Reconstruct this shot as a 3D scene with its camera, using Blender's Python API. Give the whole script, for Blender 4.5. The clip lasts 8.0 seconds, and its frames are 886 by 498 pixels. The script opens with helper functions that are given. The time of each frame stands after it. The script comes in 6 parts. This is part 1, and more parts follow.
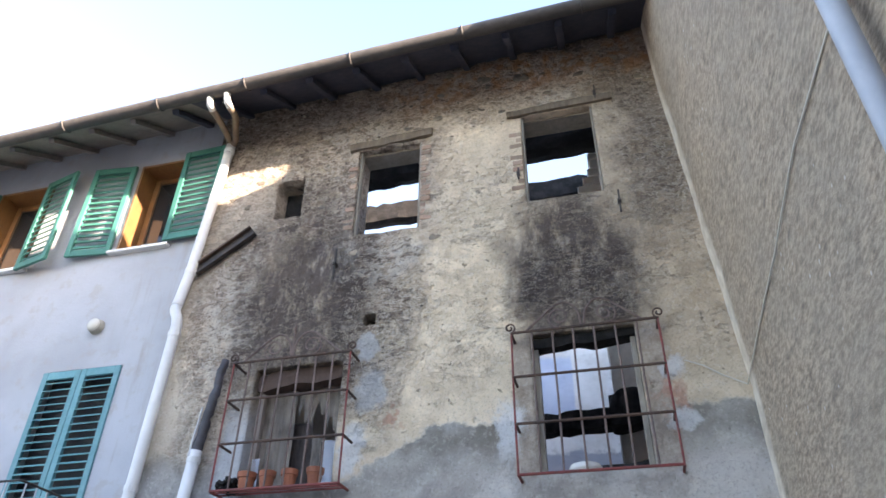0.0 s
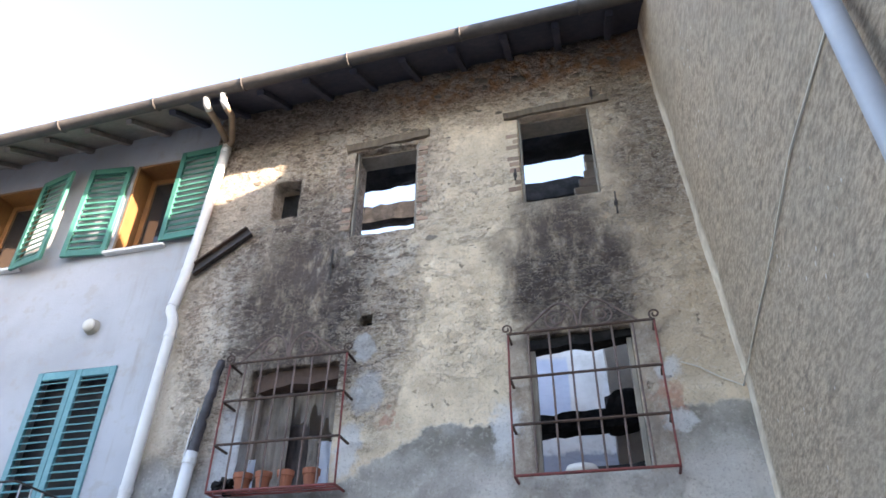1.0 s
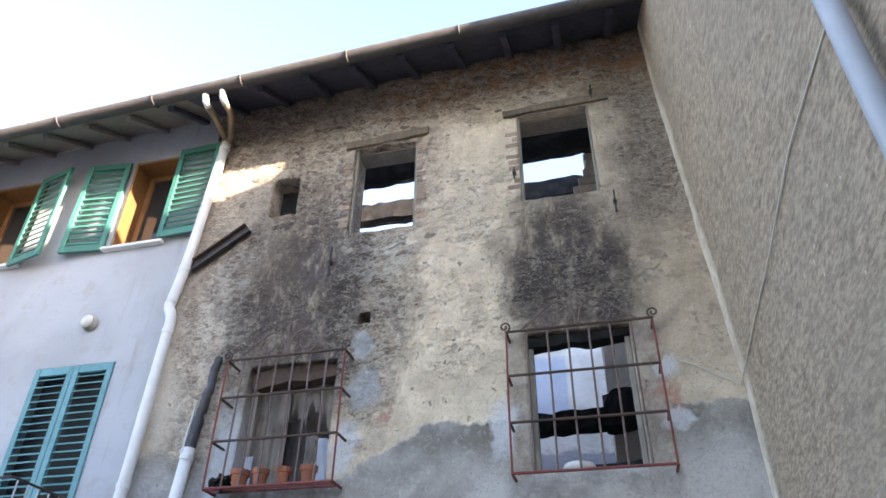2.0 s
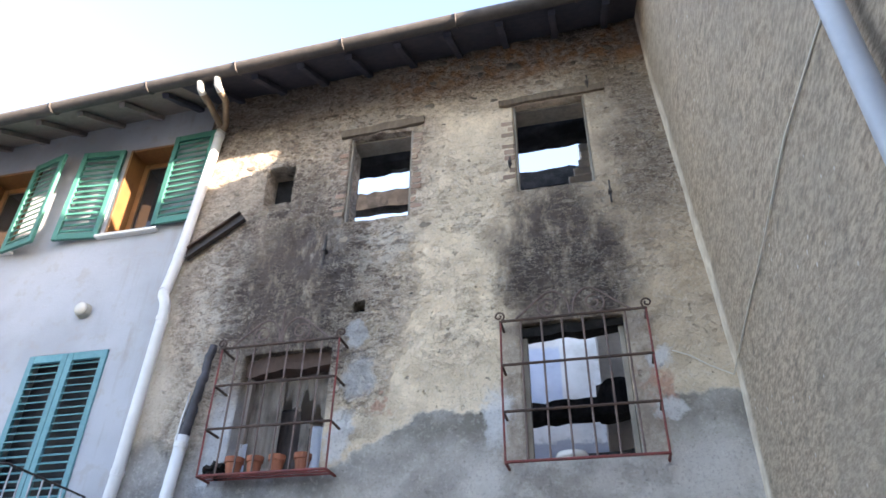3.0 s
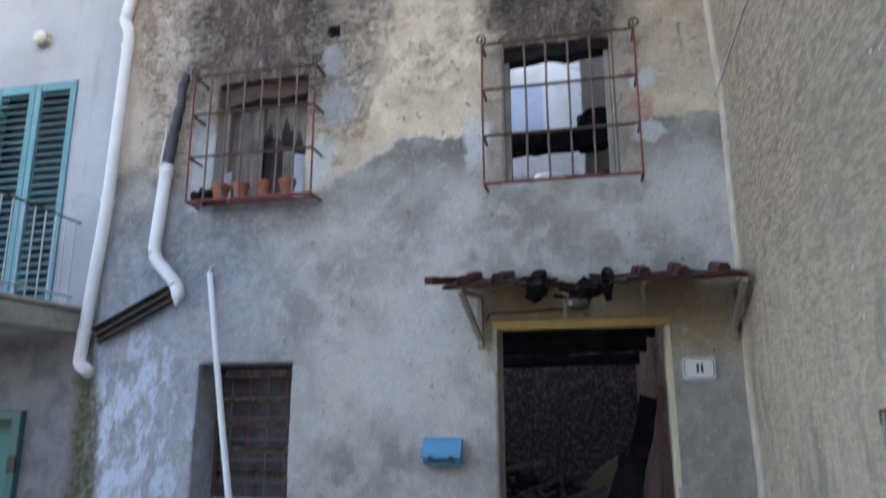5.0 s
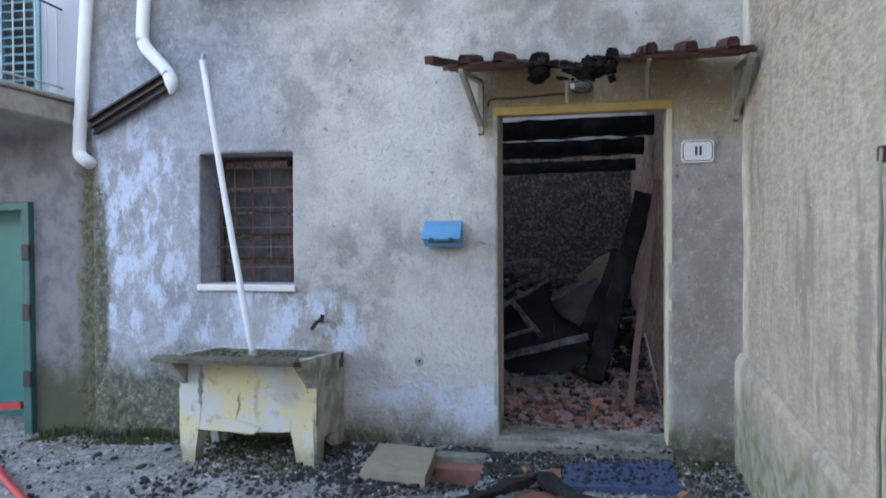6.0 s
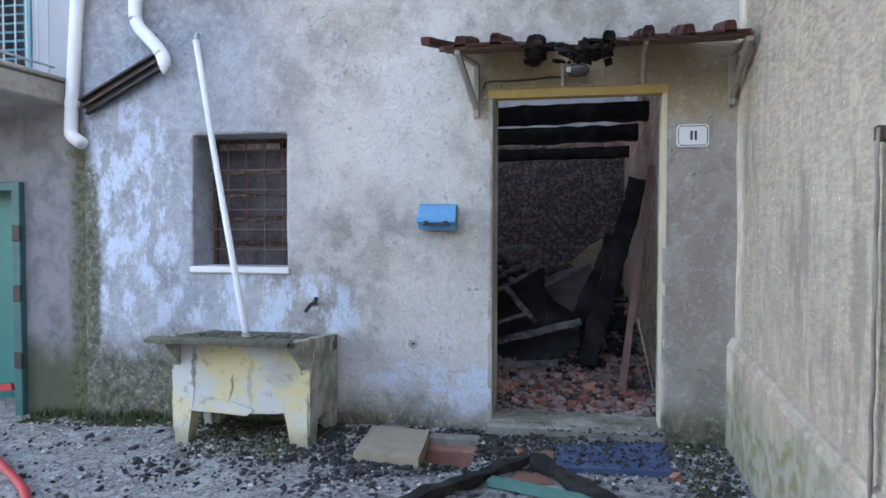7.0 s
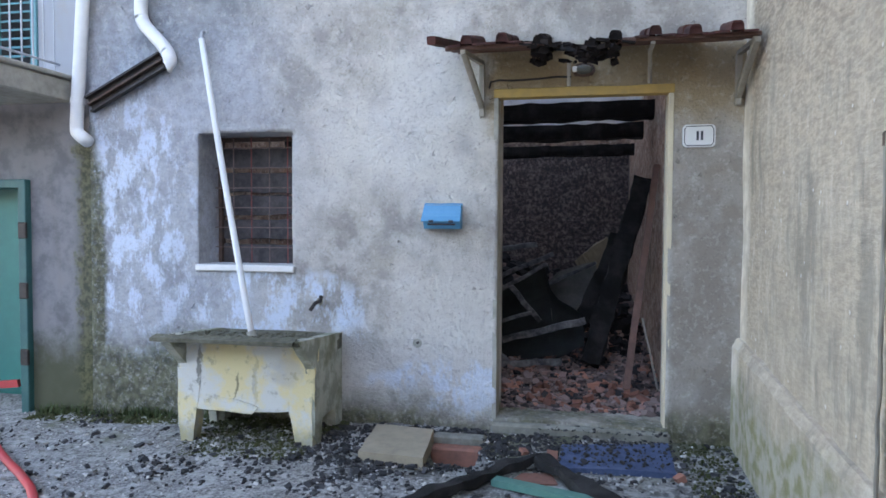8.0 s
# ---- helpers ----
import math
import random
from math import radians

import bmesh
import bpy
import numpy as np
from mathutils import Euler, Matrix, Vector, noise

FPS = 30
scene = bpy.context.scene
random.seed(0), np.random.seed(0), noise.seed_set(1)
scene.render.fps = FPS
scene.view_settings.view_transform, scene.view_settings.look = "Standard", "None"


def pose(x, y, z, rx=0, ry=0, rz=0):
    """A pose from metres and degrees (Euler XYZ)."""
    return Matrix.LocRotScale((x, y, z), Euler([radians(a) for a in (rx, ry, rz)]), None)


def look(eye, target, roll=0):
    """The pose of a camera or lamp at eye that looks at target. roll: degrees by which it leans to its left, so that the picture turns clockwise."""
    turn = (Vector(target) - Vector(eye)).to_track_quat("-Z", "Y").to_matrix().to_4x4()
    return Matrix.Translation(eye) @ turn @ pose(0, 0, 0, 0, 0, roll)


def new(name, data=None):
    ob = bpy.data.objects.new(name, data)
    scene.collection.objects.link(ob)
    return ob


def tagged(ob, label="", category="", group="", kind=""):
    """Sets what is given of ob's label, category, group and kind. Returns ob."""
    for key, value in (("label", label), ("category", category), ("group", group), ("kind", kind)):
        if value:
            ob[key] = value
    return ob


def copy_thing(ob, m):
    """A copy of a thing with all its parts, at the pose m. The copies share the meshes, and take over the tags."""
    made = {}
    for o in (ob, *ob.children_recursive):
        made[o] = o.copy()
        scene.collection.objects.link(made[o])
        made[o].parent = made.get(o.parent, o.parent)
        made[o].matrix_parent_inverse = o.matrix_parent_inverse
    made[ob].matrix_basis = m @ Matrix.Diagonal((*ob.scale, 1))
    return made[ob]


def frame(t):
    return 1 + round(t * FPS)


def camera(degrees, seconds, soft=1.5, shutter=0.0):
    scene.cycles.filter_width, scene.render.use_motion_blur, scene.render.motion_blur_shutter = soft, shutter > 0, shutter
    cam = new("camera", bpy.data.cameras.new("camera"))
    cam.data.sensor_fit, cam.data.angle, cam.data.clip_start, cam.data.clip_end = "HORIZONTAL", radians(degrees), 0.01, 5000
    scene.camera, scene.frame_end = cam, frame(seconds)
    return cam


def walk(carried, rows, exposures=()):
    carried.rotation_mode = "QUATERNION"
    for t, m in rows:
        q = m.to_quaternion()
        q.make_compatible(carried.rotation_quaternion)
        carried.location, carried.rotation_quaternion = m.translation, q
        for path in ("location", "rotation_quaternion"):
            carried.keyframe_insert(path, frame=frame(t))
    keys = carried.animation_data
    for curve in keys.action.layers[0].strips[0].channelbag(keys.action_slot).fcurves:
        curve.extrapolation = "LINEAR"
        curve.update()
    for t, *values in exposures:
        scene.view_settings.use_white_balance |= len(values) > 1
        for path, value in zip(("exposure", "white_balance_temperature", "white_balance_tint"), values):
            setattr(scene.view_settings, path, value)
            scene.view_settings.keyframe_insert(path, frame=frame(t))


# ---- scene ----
cam = camera(64.9, 8.0, soft=1.6, shutter=0.4)
PATH = [
    (0, (0.657, -4.608, 1.755), (0.233, -3.016, 2.889), 0.7),
    (0.5, (0.654, -4.612, 1.754), (0.238, -3.021, 2.892), 0.5),
    (1, (0.65, -4.612, 1.756), (0.238, -3.018, 2.892), 0.6),
    (1.5, (0.649, -4.606, 1.751), (0.238, -3.012, 2.886), 0.8),
    (3, (0.653, -4.596, 1.742), (0.253, -2.982, 2.853), 0.9),
    (3.5, (0.655, -4.589, 1.736), (0.261, -2.935, 2.79), 1.2),
    (4, (0.65, -4.582, 1.721), (0.273, -2.857, 2.66), 0.9),
    (4.5, (0.653, -4.559, 1.694), (0.271, -2.744, 2.443), 0.2),
    (5, (0.662, -4.516, 1.63), (0.245, -2.613, 2.081), -0.2),
    (5.2, (0.659, -4.513, 1.6), (0.219, -2.586, 1.911), 0.1),
    (6.3, (0.601, -4.5, 1.319), (0.197, -2.542, 1.252), -0.3),
    (6.5, (0.59, -4.502, 1.32), (0.194, -2.543, 1.252), -0.3),
    (7, (0.603, -4.503, 1.318), (0.211, -2.543, 1.252), 0.1),
    (7.5, (0.604, -4.505, 1.339), (0.207, -2.546, 1.264), 0.2),
    (8, (0.594, -4.504, 1.345), (0.192, -2.546, 1.265), 0.3),
]
walk(cam, [(t, look(eye, target, roll)) for t, eye, target, roll in PATH],
     exposures=[(0.0, 2.93, 6780, 20), (3.5, 2.93, 6780, 20), (4.5, 2.90, 6900, 20), (5.2, 2.74, 6930, 20), (6.3, 3.50, 6930, 20), (8.0, 3.50, 6930, 20)])

# ---- light: low winter sun from the right, clear sky ----
SUN = Vector((3.45, -1.30, 0.93))
world = bpy.data.worlds.new("sky")
scene.world = world
world.use_nodes = True
sky = world.node_tree.nodes.new("ShaderNodeTexSky")
sky.sky_type, sky.sun_disc = "NISHITA", False
sky.sun_elevation = math.atan2(SUN.z, math.hypot(SUN.x, SUN.y))
sky.sun_rotation = math.atan2(SUN.x, SUN.y)
sky.air_density, sky.dust_density, sky.ozone_density = 1.0, 1.5, 1.0
world.node_tree.links.new(sky.outputs[0], world.node_tree.nodes["Background"].inputs[0])
world.node_tree.nodes["Background"].inputs[1].default_value = 0.15
lamp = bpy.data.lights.new("sun", "SUN")
lamp.energy, lamp.angle, lamp.color = 5.0, radians(0.6), (1.0, 0.87, 0.68)
new("sun", lamp).matrix_world = look(SUN * 10, (0, 0, 0))


# ---- node shorthand ----
class Mat:
    """A node material: pos (metres), noise, masks and mixes by name."""

    def __init__(self, name, rough=0.9, metal=0.0, local=False):
        self.mat = bpy.data.materials.new(name)
        self.mat.use_nodes = True
        self.t = self.mat.node_tree
        self.b = self.t.nodes["Principled BSDF"]
        self.b.inputs["Roughness"].default_value = rough
        self.b.inputs["Metallic"].default_value = metal
        if local:
            self.pos = self.t.nodes.new("ShaderNodeTexCoord").outputs["Object"]
        else:
            self.pos = self.t.nodes.new("ShaderNodeNewGeometry").outputs["Position"]
        s = self.node("ShaderNodeSeparateXYZ", {0: self.pos})
        self.x, self.y, self.z = s.outputs

    def node(self, kind, ins=(), **attrs):
        n = self.t.nodes.new(kind)
        for k, v in attrs.items():
            setattr(n, k, v)
        for k, v in dict(ins).items():
            if isinstance(v, bpy.types.NodeSocket):
                self.t.links.new(v, n.inputs[k])
            else:
                n.inputs[k].default_value = v
        return n

    def m(self, op, a, b=0.0, clamp=False):
        return self.node("ShaderNodeMath", {0: a, 1: b}, operation=op, use_clamp=clamp).outputs[0]

    def noise(self, scale, detail=4, rough=0.55, vec=None, stretch=None, shift=0.0):
        v = vec or self.pos
        if stretch or shift:
            v = self.node("ShaderNodeMapping", {0: v, 1: (shift, shift * 1.7, -shift), 3: stretch or (1, 1, 1)}).outputs[0]
        return self.node("ShaderNodeTexNoise", {"Vector": v, "Scale": scale, "Detail": detail, "Roughness": rough}).outputs[0]

    def step(self, v, lo, hi):
        return self.node("ShaderNodeMapRange", {0: v, 1: lo, 2: hi, 3: 0.0, 4: 1.0}, interpolation_type="SMOOTHSTEP").outputs[0]

    def mix(self, fac, a, b, kind="MIX"):
        a = (*a, 1) if isinstance(a, tuple) and len(a) == 3 else a
        b = (*b, 1) if isinstance(b, tuple) and len(b) == 3 else b
        return self.node("ShaderNodeMix", {0: fac, 6: a, 7: b}, data_type="RGBA", blend_type=kind).outputs[2]

    def blob(self, cx, cz, rx, rz, soft, xs, zs):
        dx = self.m("MULTIPLY", self.m("SUBTRACT", xs, cx), 1 / rx)
        dz = self.m("MULTIPLY", self.m("SUBTRACT", zs, cz), 1 / rz)
        d = self.m("ADD", self.m("MULTIPLY", dx, dx), self.m("MULTIPLY", dz, dz))
        return self.m("SUBTRACT", 1.0, self.step(d, 1 - soft, 1 + soft))

    def mul(self, *vs):
        out = vs[0]
        for v in vs[1:]:
            out = self.m("MULTIPLY", out, v)
        return out

    def random(self):
        return self.node("ShaderNodeObjectInfo").outputs["Random"]

    def island(self):
        return self.node("ShaderNodeNewGeometry").outputs["Random Per Island"]

    def done(self, colour, bump=None, strength=0.4, dist=0.01, rough=None):
        if isinstance(colour, tuple):
            self.b.inputs["Base Color"].default_value = (*colour, 1)
        else:
            self.t.links.new(colour, self.b.inputs["Base Color"])
        if bump is not None:
            n = self.node("ShaderNodeBump", {"Strength": strength, "Distance": dist, "Height": bump})
            self.t.links.new(n.outputs[0], self.b.inputs["Normal"])
        if rough is not None:
            self.t.links.new(rough, self.b.inputs["Roughness"])
        return self.mat


def plain(name, a, b, scale=20, rough=0.7, metal=0.0, bump=0.2, stretch=None, vary=0.0, local=False, dist=0.004):
    """Two-tone mottled surface with fine grain."""
    g = Mat(name, rough, metal, local)
    big = g.step(g.noise(scale * 0.18, 4), 0.35, 0.68)
    fine = g.noise(scale, 5, 0.65, stretch=stretch)
    c = g.mix(g.m("MULTIPLY", g.m("ADD", big, g.step(fine, 0.35, 0.7)), 0.5), a, b)
    if vary:
        k = g.m("ADD", g.m("MULTIPLY", g.random(), 2 * vary), 1 - vary)
        c = g.mix(1.0, c, g.node("ShaderNodeCombineXYZ", {0: k, 1: k, 2: k}).outputs[0], "MULTIPLY")
    return g.done(c, fine, bump, dist)


def facade_material():
    """Old plaster of the burnt house: bare rubble above, beige coat, grey base, soot over the windows, lime and moss below."""
    g = Mat("burnt_house_plaster", 0.95)
    w1, w2 = g.noise(2.2, 5, 0.6), g.noise(2.2, 5, 0.6, shift=7.3)
    xs = g.m("ADD", g.x, g.m("MULTIPLY", g.m("SUBTRACT", w1, 0.5), 0.7))
    zs = g.m("ADD", g.z, g.m("MULTIPLY", g.m("SUBTRACT", w2, 0.5), 0.7))
    fine, mid, big = g.noise(55, 4, 0.7), g.noise(14, 5, 0.65), g.noise(1.3, 4, 0.5, shift=3.1)
    # coats
    beige = g.mix(g.step(g.noise(5, 6, 0.6, shift=5.5), 0.34, 0.66), (0.58, 0.465, 0.335), (0.80, 0.655, 0.485))
    beige = g.mix(g.m("MULTIPLY", g.step(mid, 0.52, 0.72), 0.3), beige, (0.46, 0.365, 0.265))
    beige = g.mix(g.m("MULTIPLY", g.step(big, 0.45, 0.65), 0.4), beige, (0.53, 0.445, 0.33))
    grey = g.mix(g.step(big, 0.36, 0.62), (0.30, 0.27, 0.245), (0.56, 0.52, 0.48))
    grey = g.mix(g.m("MULTIPLY", g.step(g.noise(4.5, 5, 0.6, shift=1.2), 0.45, 0.62), 0.55), grey, (0.60, 0.565, 0.525))
    grey = g.mix(g.m("MULTIPLY", g.step(mid, 0.5, 0.75), 0.25), grey, (0.22, 0.20, 0.175))
    edge = g.m("ADD", g.z, g.m("MULTIPLY", g.m("MAXIMUM", g.m("SUBTRACT", -0.62, g.x), 0.0), 0.5))
    edge = g.m("ADD", edge, g.m("MULTIPLY", g.m("SUBTRACT", g.noise(3.2, 7, 0.68), 0.5), 0.34))
    low = g.m("SUBTRACT", 1.0, g.step(edge, 3.50, 3.545))
    low = g.m("MAXIMUM", low, g.m("MULTIPLY", g.m("SUBTRACT", 1.0, g.step(xs, -2.35, -2.05)), 0.55))
    low = g.m("MAXIMUM", low, g.mul(g.m("SUBTRACT", 1.0, g.step(xs, -1.42, -1.30)), g.m("SUBTRACT", 1.0, g.step(zs, 3.4, 3.75))))
    # dark damp band just under the beige coat
    damp = g.mul(low, g.step(edge, 3.0, 3.46), g.m("ADD", g.m("MULTIPLY", g.step(g.noise(2.6, 4, shift=2.0), 0.35, 0.6), 0.45), 0.4))
    c = g.mix(low, beige, g.mix(damp, grey, (0.15, 0.135, 0.11)))
    # bare rubble
    lump = g.noise(11, 6, 0.72, stretch=(1.0, 1.0, 1.7), shift=1.9)
    chip = g.noise(27, 5, 0.7, stretch=(1.0, 1.0, 1.5), shift=3.7)
    stone = g.mix(g.step(lump, 0.40, 0.60), (0.33, 0.25, 0.195), (0.80, 0.66, 0.52))
    stone = g.mix(g.m("MULTIPLY", g.step(chip, 0.52, 0.62), 0.55), stone, (0.70, 0.62, 0.53))
    stone = g.mix(g.m("MULTIPLY", g.m("SUBTRACT", 1.0, g.step(chip, 0.36, 0.44)), 0.85), stone, (0.10, 0.075, 0.066))
    stone = g.mix(g.m("MULTIPLY", g.step(g.noise(4.3, 5, 0.6, shift=12.0), 0.55, 0.66), 0.45), stone, (0.38, 0.21, 0.15))
    patch = g.noise(3.2, 6, 0.7, shift=5.0)
    bare = g.m("MAXIMUM", g.m("MULTIPLY", g.step(zs, 4.9, 5.6), g.m("SUBTRACT", 1.0, g.step(xs, -0.9, -0.35))), g.step(zs, 6.25, 6.75))
    bare = g.m("MAXIMUM", bare, g.blob(-1.15, 4.7, 0.35, 1.1, 0.6, xs, zs))
    bare = g.m("MAXIMUM", bare, g.m("MULTIPLY", g.blob(-2.45, 4.6, 0.35, 1.2, 0.7, xs, zs), 0.8))
    bare = g.m("MAXIMUM", bare, g.m("MULTIPLY", g.blob(0.5, 4.55, 0.5, 0.35, 0.7, xs, zs), 0.7))
    bare = g.m("MAXIMUM", bare, g.m("MULTIPLY", g.step(xs, 0.85, 1.2), g.step(zs, 4.6, 5.4)))
    bare_cut = g.mul(bare, g.step(patch, 0.36, 0.52))
    c = g.mix(g.m("MULTIPLY", bare_cut, 0.9), c, stone)
    lime = g.m("MAXIMUM", g.blob(0.55, 6.72, 0.45, 0.22, 0.6, xs, zs), g.blob(-1.5, 6.6, 0.45, 0.22, 0.7, xs, zs))
    lime = g.m("MAXIMUM", lime, g.blob(-1.3, 5.05, 0.5, 0.3, 0.7, xs, zs))
    lime = g.m("MAXIMUM", lime, g.blob(-2.45, 4.75, 0.2, 0.7, 0.7, xs, zs))
    c = g.mix(g.mul(lime, g.step(g.noise(9, 6, 0.7, shift=4.0), 0.43, 0.55), 0.9), c, (0.76, 0.69, 0.60))
    pits = g.step(g.noise(17, 3, 0.6, shift=9.0), 0.66, 0.72)
    c = g.mix(g.mul(pits, g.step(g.z, 3.4, 4.0), 0.7), c, (0.13, 0.10, 0.08))
    # flaked skin: dark pockets and pale chips
    flake = g.noise(19, 8, 0.78, stretch=(1.0, 1.0, 1.35), shift=13.0)
    worn = g.m("MAXIMUM", g.m("MULTIPLY", bare, 0.9), g.mul(g.step(zs, 3.6, 4.4), g.step(g.noise(1.9, 4, 0.6, shift=15.0), 0.42, 0.62), 0.4))
    c = g.mix(g.mul(worn, g.m("SUBTRACT", 1.0, g.step(flake, 0.405, 0.45)), 0.9), c, (0.10, 0.074, 0.064))
    c = g.mix(g.mul(worn, g.step(flake, 0.545, 0.59), 0.85), c, (0.84, 0.75, 0.64))
    brown = g.m("MAXIMUM", g.mul(g.step(xs, 0.75, 1.1), g.step(zs, 3.3, 4.2)), g.m("MULTIPLY", g.step(zs, 6.3, 6.9), 0.5))
    c = g.mix(g.mul(brown, 0.55), c, (0.29, 0.215, 0.15))
    # smooth plaster bands beside the grilled windows, with brick showing on one
    wob = g.m("ADD", g.x, g.m("MULTIPLY", g.m("SUBTRACT", mid, 0.5), 0.10))
    inz = g.mul(g.step(g.z, 3.08, 3.14), g.m("SUBTRACT", 1.0, g.step(g.z, 4.08, 4.20)))
    band = g.m("MAXIMUM", g.mul(g.step(wob, -0.06, -0.03), g.m("SUBTRACT", 1.0, g.step(wob, 0.11, 0.13))), g.mul(g.step(wob, 0.84, 0.86), g.m("SUBTRACT", 1.0, g.step(wob, 1.02, 1.06))))
    tan = g.mix(g.step(g.noise(7, 6, 0.7, shift=17.0), 0.4, 0.6), (0.27, 0.215, 0.175), (0.43, 0.36, 0.30))
    c = g.mix(g.mul(band, inz, 0.85), c, tan)
    red = g.mul(g.blob(1.0, 3.52, 0.1, 0.2, 0.8, xs, zs), g.step(g.noise(12, 4, 0.6, shift=2.2), 0.45, 0.55))
    red = g.m("MAXIMUM", red, g.mul(g.blob(-0.95, 3.62, 0.12, 0.10, 0.8, xs, zs), g.step(g.noise(12, 4, 0.6, shift=4.2), 0.45, 0.55)))
    c = g.mix(g.m("MULTIPLY", red, 0.7), c, (0.42, 0.21, 0.15))
    sideband = g.mul(g.m("SUBTRACT", 1.0, g.step(wob, -2.10, -2.06)), g.step(wob, -2.34, -2.24), g.step(g.z, 2.9, 3.1), g.m("SUBTRACT", 1.0, g.step(zs, 3.6, 3.9)))
    c = g.mix(g.m("MULTIPLY", sideband, 0.8), c, (0.50, 0.51, 0.54))
    # spalled pockets with pale lips, and short level cracks
    spall = g.noise(6.5, 8, 0.74, stretch=(1.0, 1.0, 1.9), shift=21.0)
    c = g.mix(g.mul(worn, g.step(spall, 0.53, 0.545), 0.85), c, g.mix(g.step(chip, 0.42, 0.58), (0.13, 0.09, 0.072), (0.44, 0.33, 0.25)))
    lip = g.m("MULTIPLY", g.step(spall, 0.495, 0.512), g.m("SUBTRACT", 1.0, g.step(spall, 0.524, 0.535)))
    c = g.mix(g.mul(worn, lip, 0.85), c, (0.78, 0.68, 0.57))
    split = g.noise(10, 4, 0.6, stretch=(0.8, 1.0, 4.5), shift=25.0)
    c = g.mix(g.mul(g.step(split, 0.665, 0.69), g.step(g.z, 4.0, 4.6), 0.85), c, (0.06, 0.045, 0.04))
    # soot
    soot = g.mul(g.blob(-1.74, 4.62, 0.70, 0.95, 0.8, xs, zs), 1.0)
    soot = g.m("MAXIMUM", soot, g.mul(g.blob(-1.95, 5.30, 0.65, 0.70, 0.8, xs, zs), 0.75))
    soot = g.m("MAXIMUM", soot, g.mul(g.blob(0.47, 4.74, 0.52, 0.88, 0.75, xs, zs), 1.0))
    soot = g.m("MAXIMUM", soot, g.mul(g.blob(-2.3, 6.75, 1.0, 0.55, 0.8, xs, zs), 0.5))
    soot = g.m("MAXIMUM", soot, g.mul(g.step(zs, 7.05, 7.3), 0.85))
    soot = g.m("MAXIMUM", soot, g.mul(g.blob(1.05, 5.9, 0.38, 1.2, 0.8, xs, zs), 0.45))
    soot = g.m("MAXIMUM", soot, g.mul(g.step(zs, 4.3, 5.2), g.m("SUBTRACT", 1.0, g.step(xs, -1.3, -0.6)), 0.2))
    # soot behind the canopy, its black also painting the shade under the tiles
    soot = g.m("MAXIMUM", soot, g.mul(g.blob(0.47, 2.36, 0.42, 0.13, 0.9, xs, zs), 0.8))
    # sun patch helped by colour: less soot and a paler coat where it falls
    sun_patch = g.blob(-2.65, 5.85, 0.55, 0.45, 0.6, xs, zs)
    soot = g.mul(soot, g.m("SUBTRACT", 1.0, g.m("MULTIPLY", sun_patch, 0.85)))
    c = g.mix(g.m("MULTIPLY", sun_patch, 0.5), c, (0.56, 0.49, 0.40))
    grain = g.step(g.noise(9, 7, 0.75, stretch=(1.0, 1.0, 0.4), shift=6.0), 0.30, 0.54)
    keep = g.step(chip, 0.60, 0.68)
    soot = g.mul(soot, g.m("ADD", g.m("MULTIPLY", grain, 0.45), 0.55), g.m("SUBTRACT", 1.0, g.m("MULTIPLY", keep, 0.2)), g.m("SUBTRACT", 1.0, g.mul(worn, lip, 0.6)))
    c = g.mix(g.m("MULTIPLY", soot, 0.94), c, (0.044, 0.030, 0.030))
    # orange-brown tone along the wall top, broken up by noise
    orange = g.mul(g.blob(0.25, 6.96, 1.45, 0.22, 0.8, xs, zs), g.step(g.noise(8, 6, 0.7, shift=8.0), 0.42, 0.6))
    c = g.mix(g.m("MULTIPLY", orange, 0.9), c, (0.44, 0.235, 0.105))
    # grey fresh mortar round the grille anchors
    for cx, cz, rx, rz in ((-1.13, 3.83, 0.12, 0.17), (-1.18, 4.18, 0.09, 0.12), (-1.23, 3.40, 0.11, 0.17), (1.07, 3.8, 0.1, 0.09), (-0.08, 3.45, 0.1, 0.2), (1.09, 3.42, 0.09, 0.08)):
        c = g.mix(g.m("MULTIPLY", g.blob(cx, cz, rx, rz, 0.6, g.m("ADD", g.x, g.m("MULTIPLY", g.m("SUBTRACT", g.noise(6, 6, 0.65, shift=3.3), 0.5), 0.32)), g.m("ADD", g.z, g.m("MULTIPLY", g.m("SUBTRACT", g.noise(6, 6, 0.65, shift=8.8), 0.5), 0.32))), 0.8), c, (0.62, 0.62, 0.63))
    # lower left: bluish lime wash, lime bloom, damp, moss
    wash = g.mul(g.m("SUBTRACT", 1.0, g.step(xs, -1.9, -1.1)), g.m("SUBTRACT", 1.0, g.step(zs, 2.6, 3.6)))
    c = g.mix(g.m("MULTIPLY", wash, 0.6), c, g.mix(g.step(mid, 0.35, 0.65), (0.185, 0.21, 0.27), (0.335, 0.375, 0.45)))
    bloom = g.m("MAXIMUM", g.blob(-2.65, 1.30, 0.50, 1.05, 0.7, xs, zs), g.blob(-1.6, 0.78, 0.75, 0.26, 0.6, xs, zs))
    bloom = g.m("MAXIMUM", bloom, g.mul(g.blob(-0.2, 0.25, 0.6, 0.16, 0.6, xs, zs), 0.8))
    c = g.mix(g.mul(bloom, g.m("ADD", g.m("MULTIPLY", g.step(g.noise(4.6, 8, 0.74, stretch=(1.5, 1.0, 0.8), shift=2.4), 0.46, 0.57), 0.9), 0.06), 0.95), c, (0.58, 0.65, 0.77))
